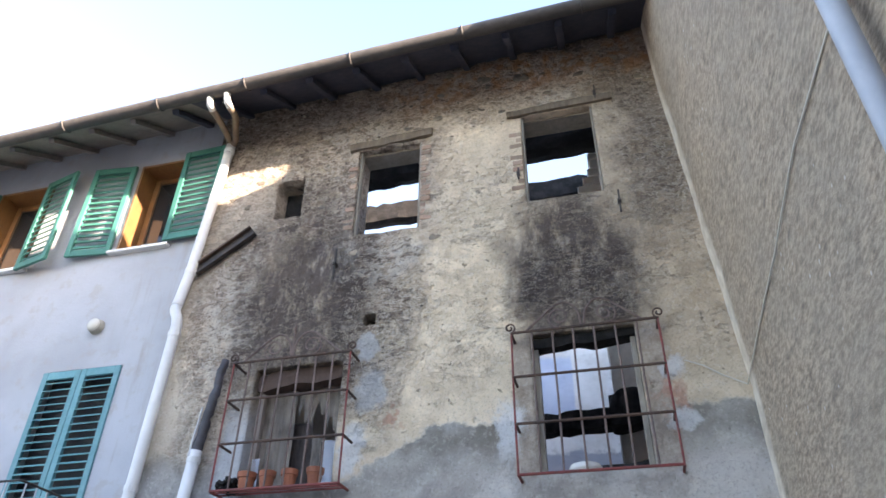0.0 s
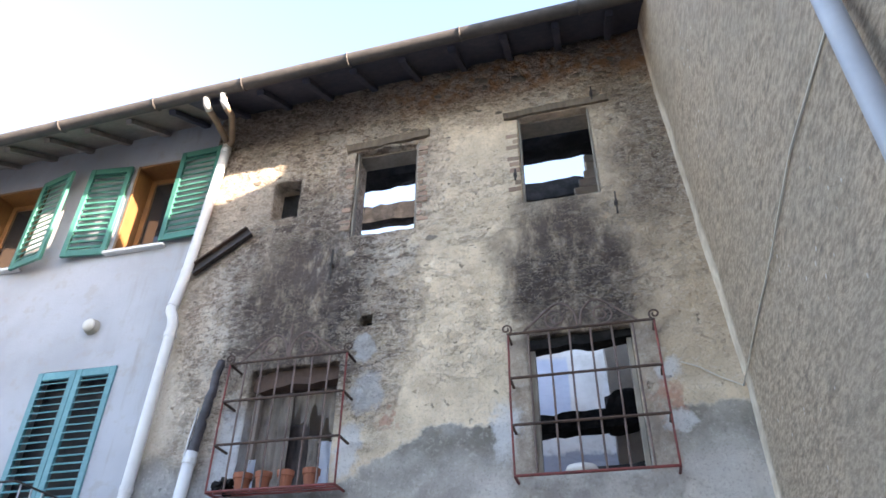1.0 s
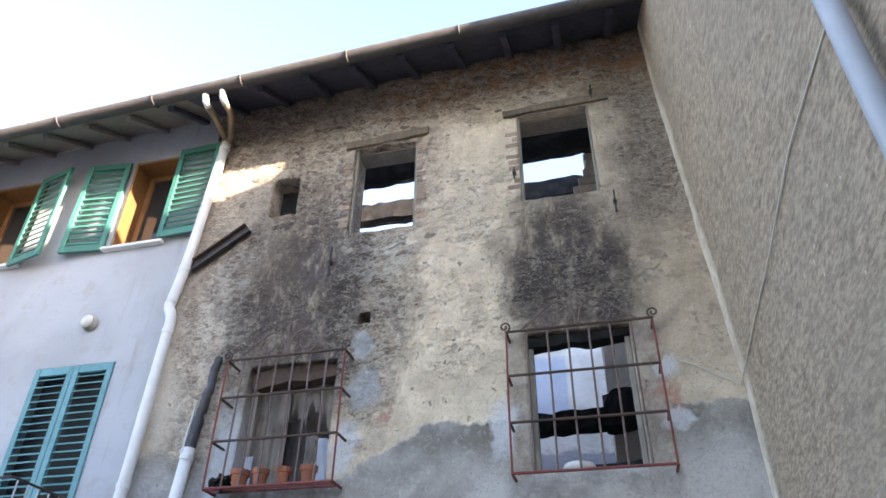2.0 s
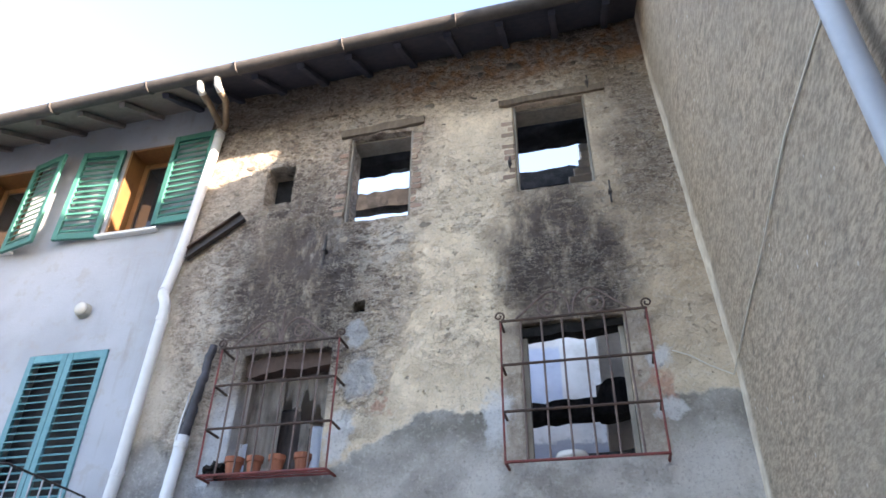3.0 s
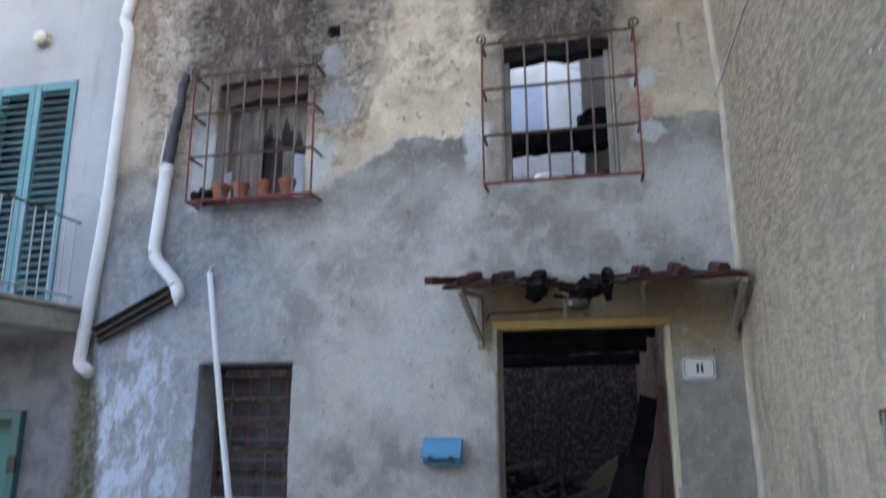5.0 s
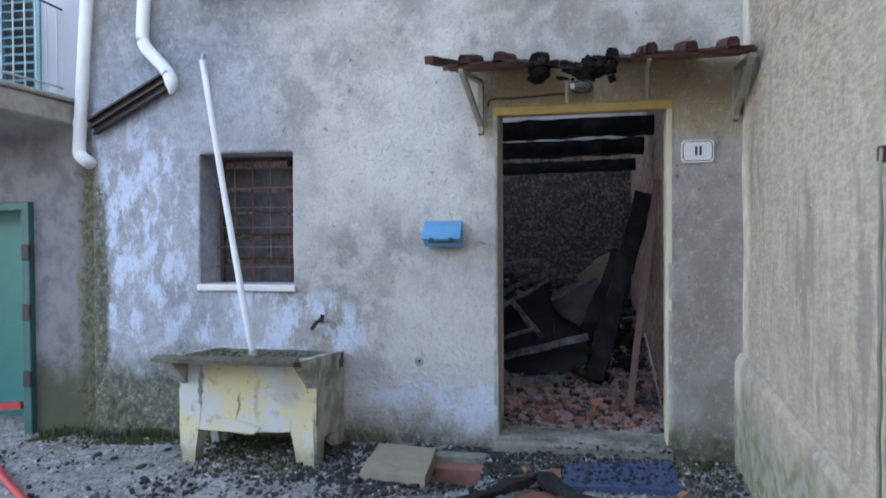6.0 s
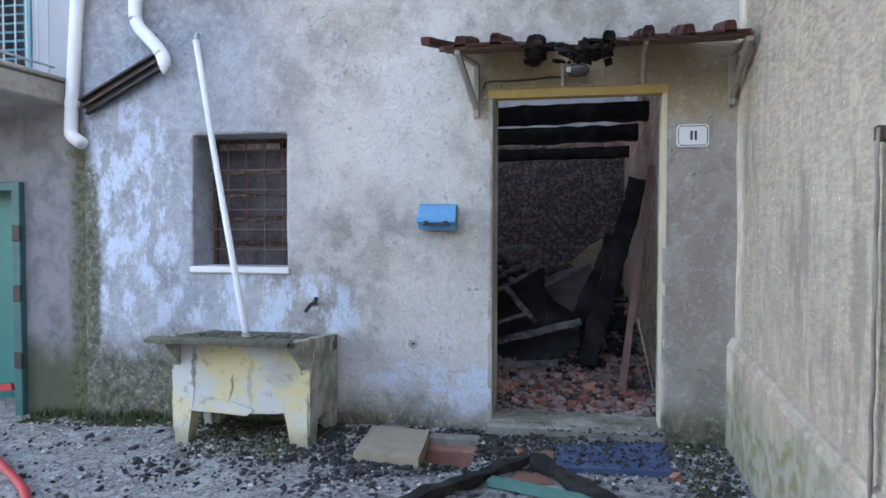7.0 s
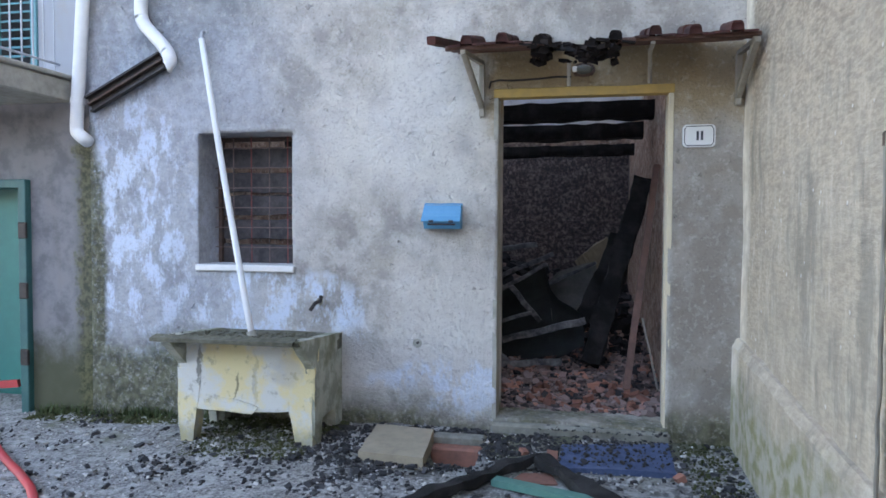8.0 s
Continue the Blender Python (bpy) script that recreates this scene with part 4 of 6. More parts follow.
# ---- brick and stone pieces showing in the upper wall ----
def masonry_pieces():
    rnd = random.Random(11)
    me = bpy.data.meshes.new("brick")
    bm = box(-0.5, 0.5, -0.5, 0.5, -0.5, 0.5, 0.06)
    bm.to_mesh(me)
    bm.free()
    me.materials.append(JAMB_BRICK)
    stones = []
    for k in range(5):
        bm = bmesh.new()
        bmesh.ops.create_icosphere(bm, subdivisions=2, radius=0.5)
        for v in bm.verts:
            v.co *= 1 + 0.35 * noise.noise(v.co * 2.5 + Vector((k * 3, 0, 0)))
            v.co.y *= 0.7
        ms = bpy.data.meshes.new("stone")
        bm.to_mesh(ms)
        bm.free()
        ms.materials.append(STONE)
        stones.append(ms)

    def put(name, mesh, x, z, w, h, d, turn=0.0):
        ob = new(name, mesh)
        ob.parent = wall_front
        ob.matrix_basis = pose(x, facade_relief(x, z) + d / 2 - (0.003 if name == "brick" else 0.012), z, 0, turn, 0) @ Matrix.Diagonal((w, d, h, 1))

    for hole, side in ((TOP_LEFT, 1), (TOP_LEFT, 0), (TOP_RIGHT, 0)):
        z = hole[2] + 0.03
        while z < hole[3] - 0.03:
            w = rnd.choice((0.09, 0.05, 0.07, 0.11))
            x = hole[1] + w / 2 + 0.004 if side else hole[0] - w / 2 - 0.004
            if rnd.random() < (0.8 if side else 0.4):
                put("brick", me, x, z, w, 0.048, 0.06, rnd.uniform(-3, 3))
            z += 0.068
    made = 0
    while made < 130:
        x, z = rnd.uniform(-2.75, 1.4), rnd.uniform(4.3, 7.15)
        bare = max(smooth_step(z, 4.8, 5.4) * (1 - smooth_step(x, -0.8, -0.35)), smooth_step(z, 6.4, 6.7), 0.12)
        if rnd.random() > bare or any(a - 0.12 < x < b + 0.12 and c - 0.08 < z < d + 0.14 for a, b, c, d in HOLES):
            continue
        w = rnd.uniform(0.06, 0.17)
        put("stone", rnd.choice(stones), x, z, w, w * rnd.uniform(0.45, 0.8), 0.06, rnd.uniform(-15, 15))
        made += 1


# ---- window grilles ----
def spiral(cx, cz, y, r, turns, start, way=1):
    n = int(14 * turns)
    return [(cx + way * r * (1 - 0.75 * k / n) * math.cos(start + 2 * math.pi * turns * k / n), y, cz + r * (1 - 0.75 * k / n) * math.sin(start + 2 * math.pi * turns * k / n)) for k in range(n + 1)]


def grille(x0, x1, z0, z1, y, label, spear):
    g = thing("window_grille", ((x0 + x1) / 2, y, z0), label, "window grille", "iron window grilles")
    step = (x1 - x0) / 7
    for k in range(8):
        x = x0 + step * k
        m = RED_IRON if k in (0, 7) else PINK_IRON
        part("upright", tube([(x, y, z0), (x + 0.004 * (k % 3 - 1), y, (z0 + z1) / 2), (x, y, z1)], 0.0075, 7), m, g)
    for k, z in enumerate((z0, z0 + 0.335, z0 + 0.67, z1)):
        pts = bend([(x0, 0.05, z), (x0, y - 0.008, z), (x1, y - 0.008, z), (x1, 0.05, z)], 0.02, 3)
        part("crossbar", tube(pts, 0.010, 7), RED_IRON if k == 0 else IRON, g)
    for k, x in enumerate((x0, x1)):
        part("corner_scroll", tube(spiral(x + (0.01 if k else -0.01), z1 + 0.045, y, 0.042, 1.4, -1.57, -1 if k else 1), 0.007, 6), IRON, g)
    c, top = (x0 + x1) / 2, z1 + 0.27
    for s in (-1, 1):
        crest = [(c + s * 0.40, y, z1 + 0.01), (c + s * 0.18, y, z1 + 0.20), (c + s * 0.10, y, z1 + 0.22), (c + s * 0.02, y, z1 + 0.13), (c + s * 0.012, y, z1 + 0.02)]
        part("crest_bar", tube(bend(crest, 0.05, 4), 0.008, 6), PINK_IRON, g)
        part("crest_scroll", tube(spiral(c + s * 0.16, z1 + 0.09, y, 0.085, 1.5, -1.57, s), 0.007, 6), PINK_IRON, g)
    if spear:
        part("spear", tube([(c, y, z1), (c, y, z1 + 0.2), (c, y, z1 + 0.24), (c, y, z1 + 0.31)], 0.008, 6, radii=[0.007, 0.007, 0.016, 0.002]), PINK_IRON, g)
    return g


gl = grille(-2.20, -1.232, 3.11, 4.09, -0.18, "rusted iron window grille with a scrolled crest, holding flower pots", True)
part("floor_bar", tube([(-2.20, -0.12, 3.112), (-1.232, -0.12, 3.112)], 0.007, 6), RED_IRON, gl)
part("floor_bar", tube([(-2.20, -0.06, 3.112), (-1.232, -0.06, 3.112)], 0.007, 6), RED_IRON, gl)
grille(-0.012, 1.006, 3.09, 4.10, -0.157, "rusted iron window grille with scrolled corners and red lower bars", False)


def lathe(profile, at, seg=16):
    bm = bmesh.new()
    rings = [[bm.verts.new((at[0] + r * math.cos(a), at[1] + r * math.sin(a), at[2] + z)) for a in (2 * math.pi * k / seg for k in range(seg))] for r, z in profile]
    for a, b in zip(rings, rings[1:]):
        for k in range(seg):
            bm.faces.new((a[k], a[(k + 1) % seg], b[(k + 1) % seg], b[k]))
    bm.faces.new(rings[0][::-1])
    bm.faces.new(rings[-1])
    bmesh.ops.recalc_face_normals(bm, faces=bm.faces)
    return bm


for x, r in ((-1.97, 0.068), (-1.81, 0.06), (-1.64, 0.06), (-1.445, 0.062)):
    p = thing("flower_pot", (x, -0.105, 3.121), "terracotta flower pot standing in the window grille", "flower pot", "pots in the grille")
    part("pot", lathe([(r * 0.68, 0), (r * 0.88, 0.085), (r, 0.087), (r * 1.02, 0.125), (r * 0.88, 0.125), (r * 0.8, 0.1)], (x, -0.105, 3.121)), TERRACOTTA, p, smooth=False)
    part("soil", lathe([(r * 0.8, 0.098), (r * 0.7, 0.106), (0.01, 0.108)], (x, -0.105, 3.121)), CHAR, p, "dark burnt soil")
bm = bmesh.new()
rnd = random.Random(3)
for k in range(40):
    chunk(bm, (-2.11 + rnd.uniform(-0.06, 0.06), -0.1 + rnd.uniform(-0.05, 0.05), 3.12 + rnd.uniform(0, 0.09)), 0.05, rnd=rnd)
tagged(part("burnt_plant", bm, CHAR), "lump of burnt plant remains in the window grille", "plant")
def rag(name, x0, x1, z0, z1, y, material, label, ragged, seed, fold=0.018):
    """A hanging cloth with upright folds and a torn lower edge."""
    bm = bmesh.new()
    nx, nz = max(6, int((x1 - x0) / 0.012)), 22
    rows = []
    for i in range(nx + 1):
        x = x0 + (x1 - x0) * i / nx
        low = z0 + ragged * max(0.0, 0.5 + noise.noise(Vector((x * 9, seed, 0))) + 0.5 * noise.noise(Vector((x * 31, seed, 2))))
        row = []
        for j in range(nz + 1):
            z = low + (z1 - low) * j / nz
            p = Vector((x * 26, z * 2.2, seed))
            row.append(bm.verts.new((x + 0.012 * noise.noise(p * 0.6), y + fold * noise.noise(p) + 0.5 * fold * noise.noise(p * 2.3), z)))
        rows.append(row)
    for a, b in zip(rows, rows[1:]):
        for k in range(nz):
            bm.faces.new((a[k], a[k + 1], b[k + 1], b[k]))
    bmesh.ops.solidify(bm, geom=bm.faces[:], thickness=0.004)
    return tagged(part(name, bm, material, smooth=True), label, "curtain")


SINGED = plain("singed_grey_cloth", (0.46, 0.40, 0.35), (0.17, 0.145, 0.135), 30, 0.95, stretch=(1, 1, 0.12), bump=0.5)
SINGED_DARK = plain("burnt_brown_cloth", (0.13, 0.105, 0.10), (0.035, 0.03, 0.032), 26, 0.95, stretch=(1, 1, 0.15), bump=0.5)
rag("curtain", -2.06, -1.80, 3.16, 4.04, 0.17, SINGED, "singed grey-brown curtain hanging in stiff folds", 0.10, 1.0)
rag("curtain", -1.82, -1.40, 3.50, 4.04, 0.20, SINGED, "torn singed curtain hanging from the window head", 0.34, 2.6)
rag("curtain", -1.84, -1.66, 3.15, 3.72, 0.235, SINGED_DARK, "blackened curtain remains hanging low in the window", 0.02, 4.1)
rag("curtain", -1.64, -1.56, 3.15, 3.60, 0.19, SINGED, "narrow singed strip of curtain", 0.02, 6.2)
rag("curtain_rag", -1.50, -1.37, 3.15, 3.52, 0.11, CLOTH, "scorched pale blue curtain rag hanging in the window", 0.02, 8.4, 0.025)
rag("curtain_rag", -2.09, -2.00, 3.15, 3.42, 0.10, CLOTH, "scorched pale blue curtain rag hanging in the window", 0.02, 9.5, 0.02)
tagged(part("charred_panel", beam((-1.72, 0.262, 3.46), (-1.38, 0.262, 3.50), 0.02, 0.18, 0.012, 10), CHAR), "charred panel fallen across the lower window", "board")
# burnt things on the sill of the right-hand grilled window
tagged(part("plaster_lump", lathe([(0.05, 0), (0.12, 0.03), (0.10, 0.07), (0.03, 0.085)], (0.40, 0.10, 3.13)), ENAMEL, smooth=True), "white plaster lump lying on the window ledge", "rubble")
tagged(part("burnt_board", beam((0.14, 0.2, 3.14), (0.82, 0.2, 3.20), 0.12, 0.06, 0.02, 10), CHAR), "burnt board lying on the window ledge", "board")


# ---- pipes ----
def clip_ring(p, d, r):
    p, d = Vector(p), Vector(d).normalized()
    return tube([p - d * 0.02, p + d * 0.02], r, 12)


dp = thing("downpipe", (-2.98, -0.07, 1.9), "white plastic downpipe running down the seam of two houses", "downpipe", "downpipes")
main = bend([(-2.80, -0.07, 6.64), (-2.90, -0.07, 5.12), (-2.945, -0.07, 4.80), (-2.95, -0.09, 4.72), (-2.885, -0.11, 4.63), (-2.88, -0.10, 4.54), (-2.93, -0.08, 3.2), (-3.02, -0.07, 2.12), (-3.03, -0.07, 1.97), (-2.89, -0.13, 1.90)], 0.045, 4)
part("pipe", tube(main, 0.046, 14), WHITE_PVC, dp, smooth=True)
for p, d in (((-2.806, -0.07, 6.55), (0.065, 0, 1)), ((-2.90, -0.07, 5.12), (0.1, 0, 1)), ((-2.883, -0.10, 4.47), (0.04, 0, 1)), ((-3.013, -0.07, 2.2), (0.08, 0, 1)), ((-2.93, -0.08, 3.2), (0.06, 0, 1))):
    part("collar", clip_ring(p, d, 0.052), WHITE_PVC, dp, smooth=False)
for x in (-2.72, -2.54):
    part("branch", tube(bend([(x, -0.58, 6.62), (x - 0.01, -0.45, 6.63), (-2.80 if x < -2.6 else -2.74, -0.10, 6.67), (-2.803, -0.07, 6.60)], 0.04, 4), 0.033, 12), BROWN_PIPE, dp, "brown metal branch from the gutter", smooth=True)
    # outlets take a white material to stand for sunlit pipe ends
    part("outlet", tube([(x, -0.66, 6.72), (x, -0.63, 6.64), (x, -0.57, 6.62)], 0.034, 12), ENAMEL, dp, "gutter outlet coloured white for the sun on it", smooth=True)

d2 = thing("downpipe", (-2.4, -0.08, 2.4), "white plastic downpipe, its upper end melted and blackened", "downpipe", "downpipes")
low = bend([(-2.445, -0.08, 3.45), (-2.49, -0.08, 2.80), (-2.47, -0.09, 2.72), (-2.29, -0.10, 2.54), (-2.235, -0.12, 2.46), (-2.225, -0.15, 2.36)], 0.05, 4)
part("pipe", tube(low, 0.046, 14, radii=[0.046] * (len(low) - 2) + [0.035, 0.012]), WHITE_PVC, d2, smooth=True)
lumps = [Vector((-2.446, -0.08, 3.43)).lerp(Vector((-2.36, -0.065, 4.19)), k / 22) + 0.012 * noise.noise_vector(Vector((k * 0.5, 3, 1))) for k in range(23)]
part("burnt_end", tube(lumps, 0.04, 12, radii=[0.042 * (1 - 0.25 * k / 22) + 0.012 * noise.noise(Vector((k * 0.7, 0, 5))) for k in range(23)]), MELTED, d2, "melted black end", smooth=True)
part("split_strip", beam((-2.475, -0.115, 3.40), (-2.452, -0.105, 3.78), 0.03, 0.012, 0.012, 14, taper=0.4), WHITE_PVC, d2, "curled white strip")
part("collar", clip_ring((-2.45, -0.08, 3.38), (0.08, 0, 1), 0.052), WHITE_PVC, d2)


def channel(a, b, width, label, strips):
    """A steel channel fixed slanting on the wall."""
    g = thing("steel_channel", a, label, "metal bracket", "slanting channels")
    a, b = Vector(a), Vector(b)
    up = (b - a).normalized().cross(Vector((0, 1, 0)))
    part("web", beam(a, b, 0.02, width, 0.0, 1), BLACK_METAL, g)
    for k in range(strips):
        o = up * (width * (k / max(1, strips - 1) - 0.5)) + Vector((0, -0.022, 0))
        part("flange", beam(a + o, b + o, 0.045, 0.014, 0.0, 1), IRON if k % 2 else BLACK_METAL, g)
    return g


channel((-2.87, -0.03, 5.14), (-2.36, -0.03, 5.50), 0.10, "sooty black steel channel slanting up the wall", 2)
channel((-2.93, -0.035, 2.17), (-2.34, -0.035, 2.465), 0.11, "rust-brown steel channels slanting between the downpipes", 3)

pole = thing("pole", (-1.47, -0.42, 0.62), "white metal pole leaning from the trough against the wall", "pole")
part("shaft", tube([(-2.04, -0.05, 2.60), (-1.93, -0.13, 2.2), (-1.765, -0.245, 1.6), (-1.625, -0.335, 1.1), (-1.505, -0.42, 0.70), (-1.475, -0.43, 0.60)], 0.022, 10), WHITE_PVC, pole, smooth=True)
part("foot", tube([(-1.49, -0.43, 0.64), (-1.46, -0.43, 0.56)], 0.03, 10), CONCRETE, pole, "grey rubber foot")
part("hook", tube(bend([(-2.04, -0.05, 2.58), (-2.045, -0.04, 2.65), (-2.045, 0.02, 2.66)], 0.02, 3), 0.012, 8), GREY_PIPE, pole)

sp = thing("wall_pipe", (1.44, -3.05, 0), "grey plastic pipe fixed upright on the rough-cast wall", "pipe")
part("pipe", tube([(1.445, -3.05, -0.25), (1.445, -3.05, 7.1)], 0.037, 16), GREY_PIPE, sp, smooth=True)
for z in (0.8, 2.3, 4.4, 6.2):
    part("clamp", clip_ring((1.445, -3.05, z), (0, 0, 1), 0.042), GREY_PIPE, sp)


def on_side(y, z, off=0.012):
    return (side_x(y, z) - off, y, z)


wire = [on_side(-3.05, 3.66), on_side(-2.83, 3.69), on_side(-2.5, 3.72), on_side(-2.2, 3.745), on_side(-1.8, 3.72), on_side(-1.47, 3.69), on_side(-1.0, 3.68), on_side(-0.6, 3.665), (1.50, -0.012, 3.625), (1.36, -0.02, 3.70), (1.25, -0.022, 3.78), (1.14, -0.022, 3.83)]
tagged(part("cable", tube(wire, 0.005, 6), CABLE), "thin pale cable strung along the side wall", "cable")
rope = thing("rope", (1.47, -2.11, -0.1), "weathered grey ropes hanging down the side wall", "rope")
for k in range(4):
    rr = random.Random(k)
    part("strand", tube([on_side(-2.11 - 0.012 * k + rr.uniform(-0.012, 0.012), 1.62 - 0.09 * j, 0.02 + 0.005 * k) for j in range(20)], 0.005, 6), WOOD_GREY, rope)
tagged(part("anchor_plate", box(1.485, 1.515, -2.14, -2.11, 1.58, 1.63, 0.005), IRON), "rusty iron plate holding ropes on the side wall", "anchor")

# iron wall ties
for x, z, l in ((0.893, 5.25, 0.22), (0.10, 5.70, 0.12), (-1.52, 5.02, 0.30), (0.835, 6.52, 0.16)):
    t = thing("wall_tie", (x, -0.02, z), "black wrought-iron wall tie in the masonry", "wall tie", "iron wall ties")
    part("rod", beam((x, -0.03, z - l / 2), (x + 0.004, -0.03, z + l / 2), 0.014, 0.014), BLACK_METAL, t)
    part("knob", box(x - 0.014, x + 0.014, -0.045, 0.03, z - 0.014, z + 0.014, 0.003), BLACK_METAL, t)
# added black block standing in for the darkness of the vent hole
tagged(part("vent_backing", box(-1.225, -1.115, 0.14, 0.18, 4.395, 4.505, 0.003), CHAR), "black backing added to darken the small vent in the wall", "vent")


# ---- shutters and the neighbour's windows ----
def shutter(w, h, slats, material, label, group, at, tilt):
    s = thing("shutter", (0, 0, 0), label, "shutter", group)
    t = 0.035
    for x in (0, w - 0.055):
        part("stile", box(x, x + 0.055, -t, 0, 0, h, 0.004), material, s)
    for z in (0, h - 0.07):
        part("rail", box(0.055, w - 0.055, -t + 0.003, -0.003, z, z + 0.07, 0.003), material, s)
    me = None
    n = slats
    for k in range(n):
        z = 0.07 + (h - 0.14) * (k + 0.5) / n
        if me is None:
            ob = part("slat", box(0.05, w - 0.05, -0.024, 0.024, -0.004, 0.004, 0.0), material, s)
            me = ob.data
        else:
            ob = new("slat", me)
            ob.parent = s
        ob.matrix_basis = pose(0, -t / 2, z, tilt, 0, 0)
    s.matrix_basis = at
    return s


first = shutter(0.47, 1.11, 14, TEAL, "green louvred wooden shutter leaf folded open", "upper shutters", pose(-3.90, -0.05, 5.50, 0, 0, -174), -62)
second = shutter(0.47, 1.11, 14, TEAL, "green louvred wooden shutter leaf folded open", "upper shutters", pose(-4.95, -0.04, 5.45, 0, 0, -14), 62)
copy_thing(second, pose(-3.315, -0.035, 5.54, 0, 0, -2))
copy_thing(first, pose(-5.60, -0.05, 5.44, 0, 0, -172))
big = shutter(0.388, 1.90, 27, TEAL_PALE, "closed faded blue-green louvred balcony shutter", "balcony shutters", pose(-4.18, 0.02, 2.39), 30)
copy_thing(big, pose(-3.788, 0.02, 2.39))
# dark sheet added so the louvre gaps read as unlit interior
tagged(part("dark_backing", box(-4.18, -3.40, 0.12, 0.15, 2.38, 4.30), INK), "dark sheet standing in for the unlit room behind the balcony shutters", "window", kind="structure")


def wood_window(n, hole, label):
    x0, x1, z0, z1 = hole
    f = thing(f"window_{n}", ((x0 + x1) / 2, 0.2, z0), label, "window", kind="structure")
    part("jamb", box(x0 + 0.002, x0 + 0.03, -0.015, 0.32, z0, z1, 0.003), WOOD_WARM, f)
    part("jamb", box(x1 - 0.03, x1 - 0.002, -0.015, 0.32, z0, z1, 0.003), WOOD_WARM, f)
    part("head", box(x0 + 0.03, x1 - 0.03, -0.012, 0.32, z1 - 0.03, z1 - 0.002, 0.003), WOOD_WARM, f)
    part("window_frame", box(x0 + 0.03, x0 + 0.09, 0.20, 0.26, z0, z1 - 0.03, 0.004), WOOD_WARM, f)
    part("window_frame", box(x1 - 0.09, x1 - 0.03, 0.20, 0.26, z0, z1 - 0.03, 0.004), WOOD_WARM, f)
    part("window_frame", box(x0 + 0.09, x1 - 0.09, 0.203, 0.257, z1 - 0.09, z1 - 0.03, 0.004), WOOD_WARM, f)
    part("pane", box(x0 + 0.09, x1 - 0.09, 0.225, 0.233, z0, z1 - 0.09), GLAZING, f, "dark reflecting glass")
    part("window_sill", box(x0 - 0.06, x1 + 0.06, -0.06, 0.2, z0 - 0.035, z0 - 0.002, 0.005), ENAMEL, f, "thin pale stone sill")


g = Mat("window_glass", 0.05)
g.b.inputs["Specular IOR Level"].default_value = 0.6
GLAZING = g.done((0.02, 0.022, 0.025))
wood_window(6, UP_A, "neighbour's upper window with honey-coloured wooden frame")
wood_window(7, UP_B, "neighbour's upper window with honey-coloured wooden frame")

lamp_thing = thing("wall_lamp", (-3.78, -0.05, 4.70), "round white bulkhead lamp on the pale wall", "wall lamp")
bm = bmesh.new()
bmesh.ops.create_cone(bm, cap_ends=True, segments=20, radius1=0.075, radius2=0.065, depth=0.05, matrix=pose(-3.78, -0.03, 4.70, 90, 0, 0))
part("base", bm, CONCRETE, lamp_thing, "grey base ring")
bm = bmesh.new()
bmesh.ops.create_uvsphere(bm, u_segments=18, v_segments=10, radius=0.062, matrix=pose(-3.78, -0.06, 4.70) @ Matrix.Diagonal((1, 0.55, 1, 1)))
part("globe", bm, GLASS_LAMP, lamp_thing, smooth=True)

# ---- balcony ----
bal = thing("balcony", (-4.5, -0.4, 2.2), "mossy concrete balcony with a thin iron railing", "balcony")
part("slab", box(-6.0, -3.12, -0.86, 0.0, 2.20, 2.36, 0.012), CONCRETE, bal, "mossy concrete slab")
part("slab_edge", box(-6.02, -3.10, -0.89, -0.005, 2.362, 2.395, 0.008), CONCRETE, bal, "thin stone edge")
part("handrail", tube(bend([(-6.0, -0.80, 3.08), (-3.22, -0.80, 3.08), (-3.22, 0.0, 3.06)], 0.03, 3), 0.008, 8), BLACK_METAL, bal)
part("low_rail", tube(bend([(-6.0, -0.80, 2.48), (-3.22, -0.80, 2.48), (-3.22, 0.0, 2.48)], 0.03, 3), 0.009, 8), GREY_PIPE, bal)
bar_mesh = None
for k in range(32):
    x, y = (-3.22, -0.05 - 0.1 * k) if k < 8 else (-3.22 - 0.11 * (k - 7), -0.80)
    if bar_mesh is None:
        ob = part("baluster", tube([(0, 0, 2.40), (0, 0, 3.07)], 0.006, 6), GREY_PIPE, bal)
        bar_mesh = ob.data
    else:
        ob = new("baluster", bar_mesh)
        ob.parent = bal
        ob.matrix_parent_inverse = world_of(bal).inverted()
    ob.matrix_basis = Matrix.Translation((x, y, 0))

# ---- cellar door under the balcony ----
cd = thing("door_2", (-4.0, 0.05, -0.15), "teal-painted metal cellar door standing under the balcony", "door", kind="structure")
part("door_leaf", box(-4.5, -3.56, 0.24, 0.28, -0.12, 1.62, 0.004), DOOR_TEAL, cd)
part("door_post", box(-3.56, -3.49, -0.05, 0.10, -0.22, 1.64, 0.006), DOOR_FRAME_TEAL, cd)
part("door_head", box(-4.5, -3.56, -0.03, 0.08, 1.575, 1.64, 0.006), DOOR_FRAME_TEAL, cd)
for z in (0.25, 0.75, 1.2):
    part("hinge", box(-3.545, -3.475, -0.07, -0.045, z, z + 0.12, 0.006), BLACK_METAL, cd)
part("door_handle", tube(bend([(-3.74, 0.24, 0.85), (-3.74, 0.19, 0.84), (-3.70, 0.19, 0.83)], 0.015, 3), 0.008, 8), BLACK_METAL, cd)
tagged(part("red_board", beam((-4.4, 0.02, 0.0), (-3.64, 0.02, 0.09), 0.03, 0.055), RED_HOSE), "bright red strip leaning low inside the cellar door", "strip")
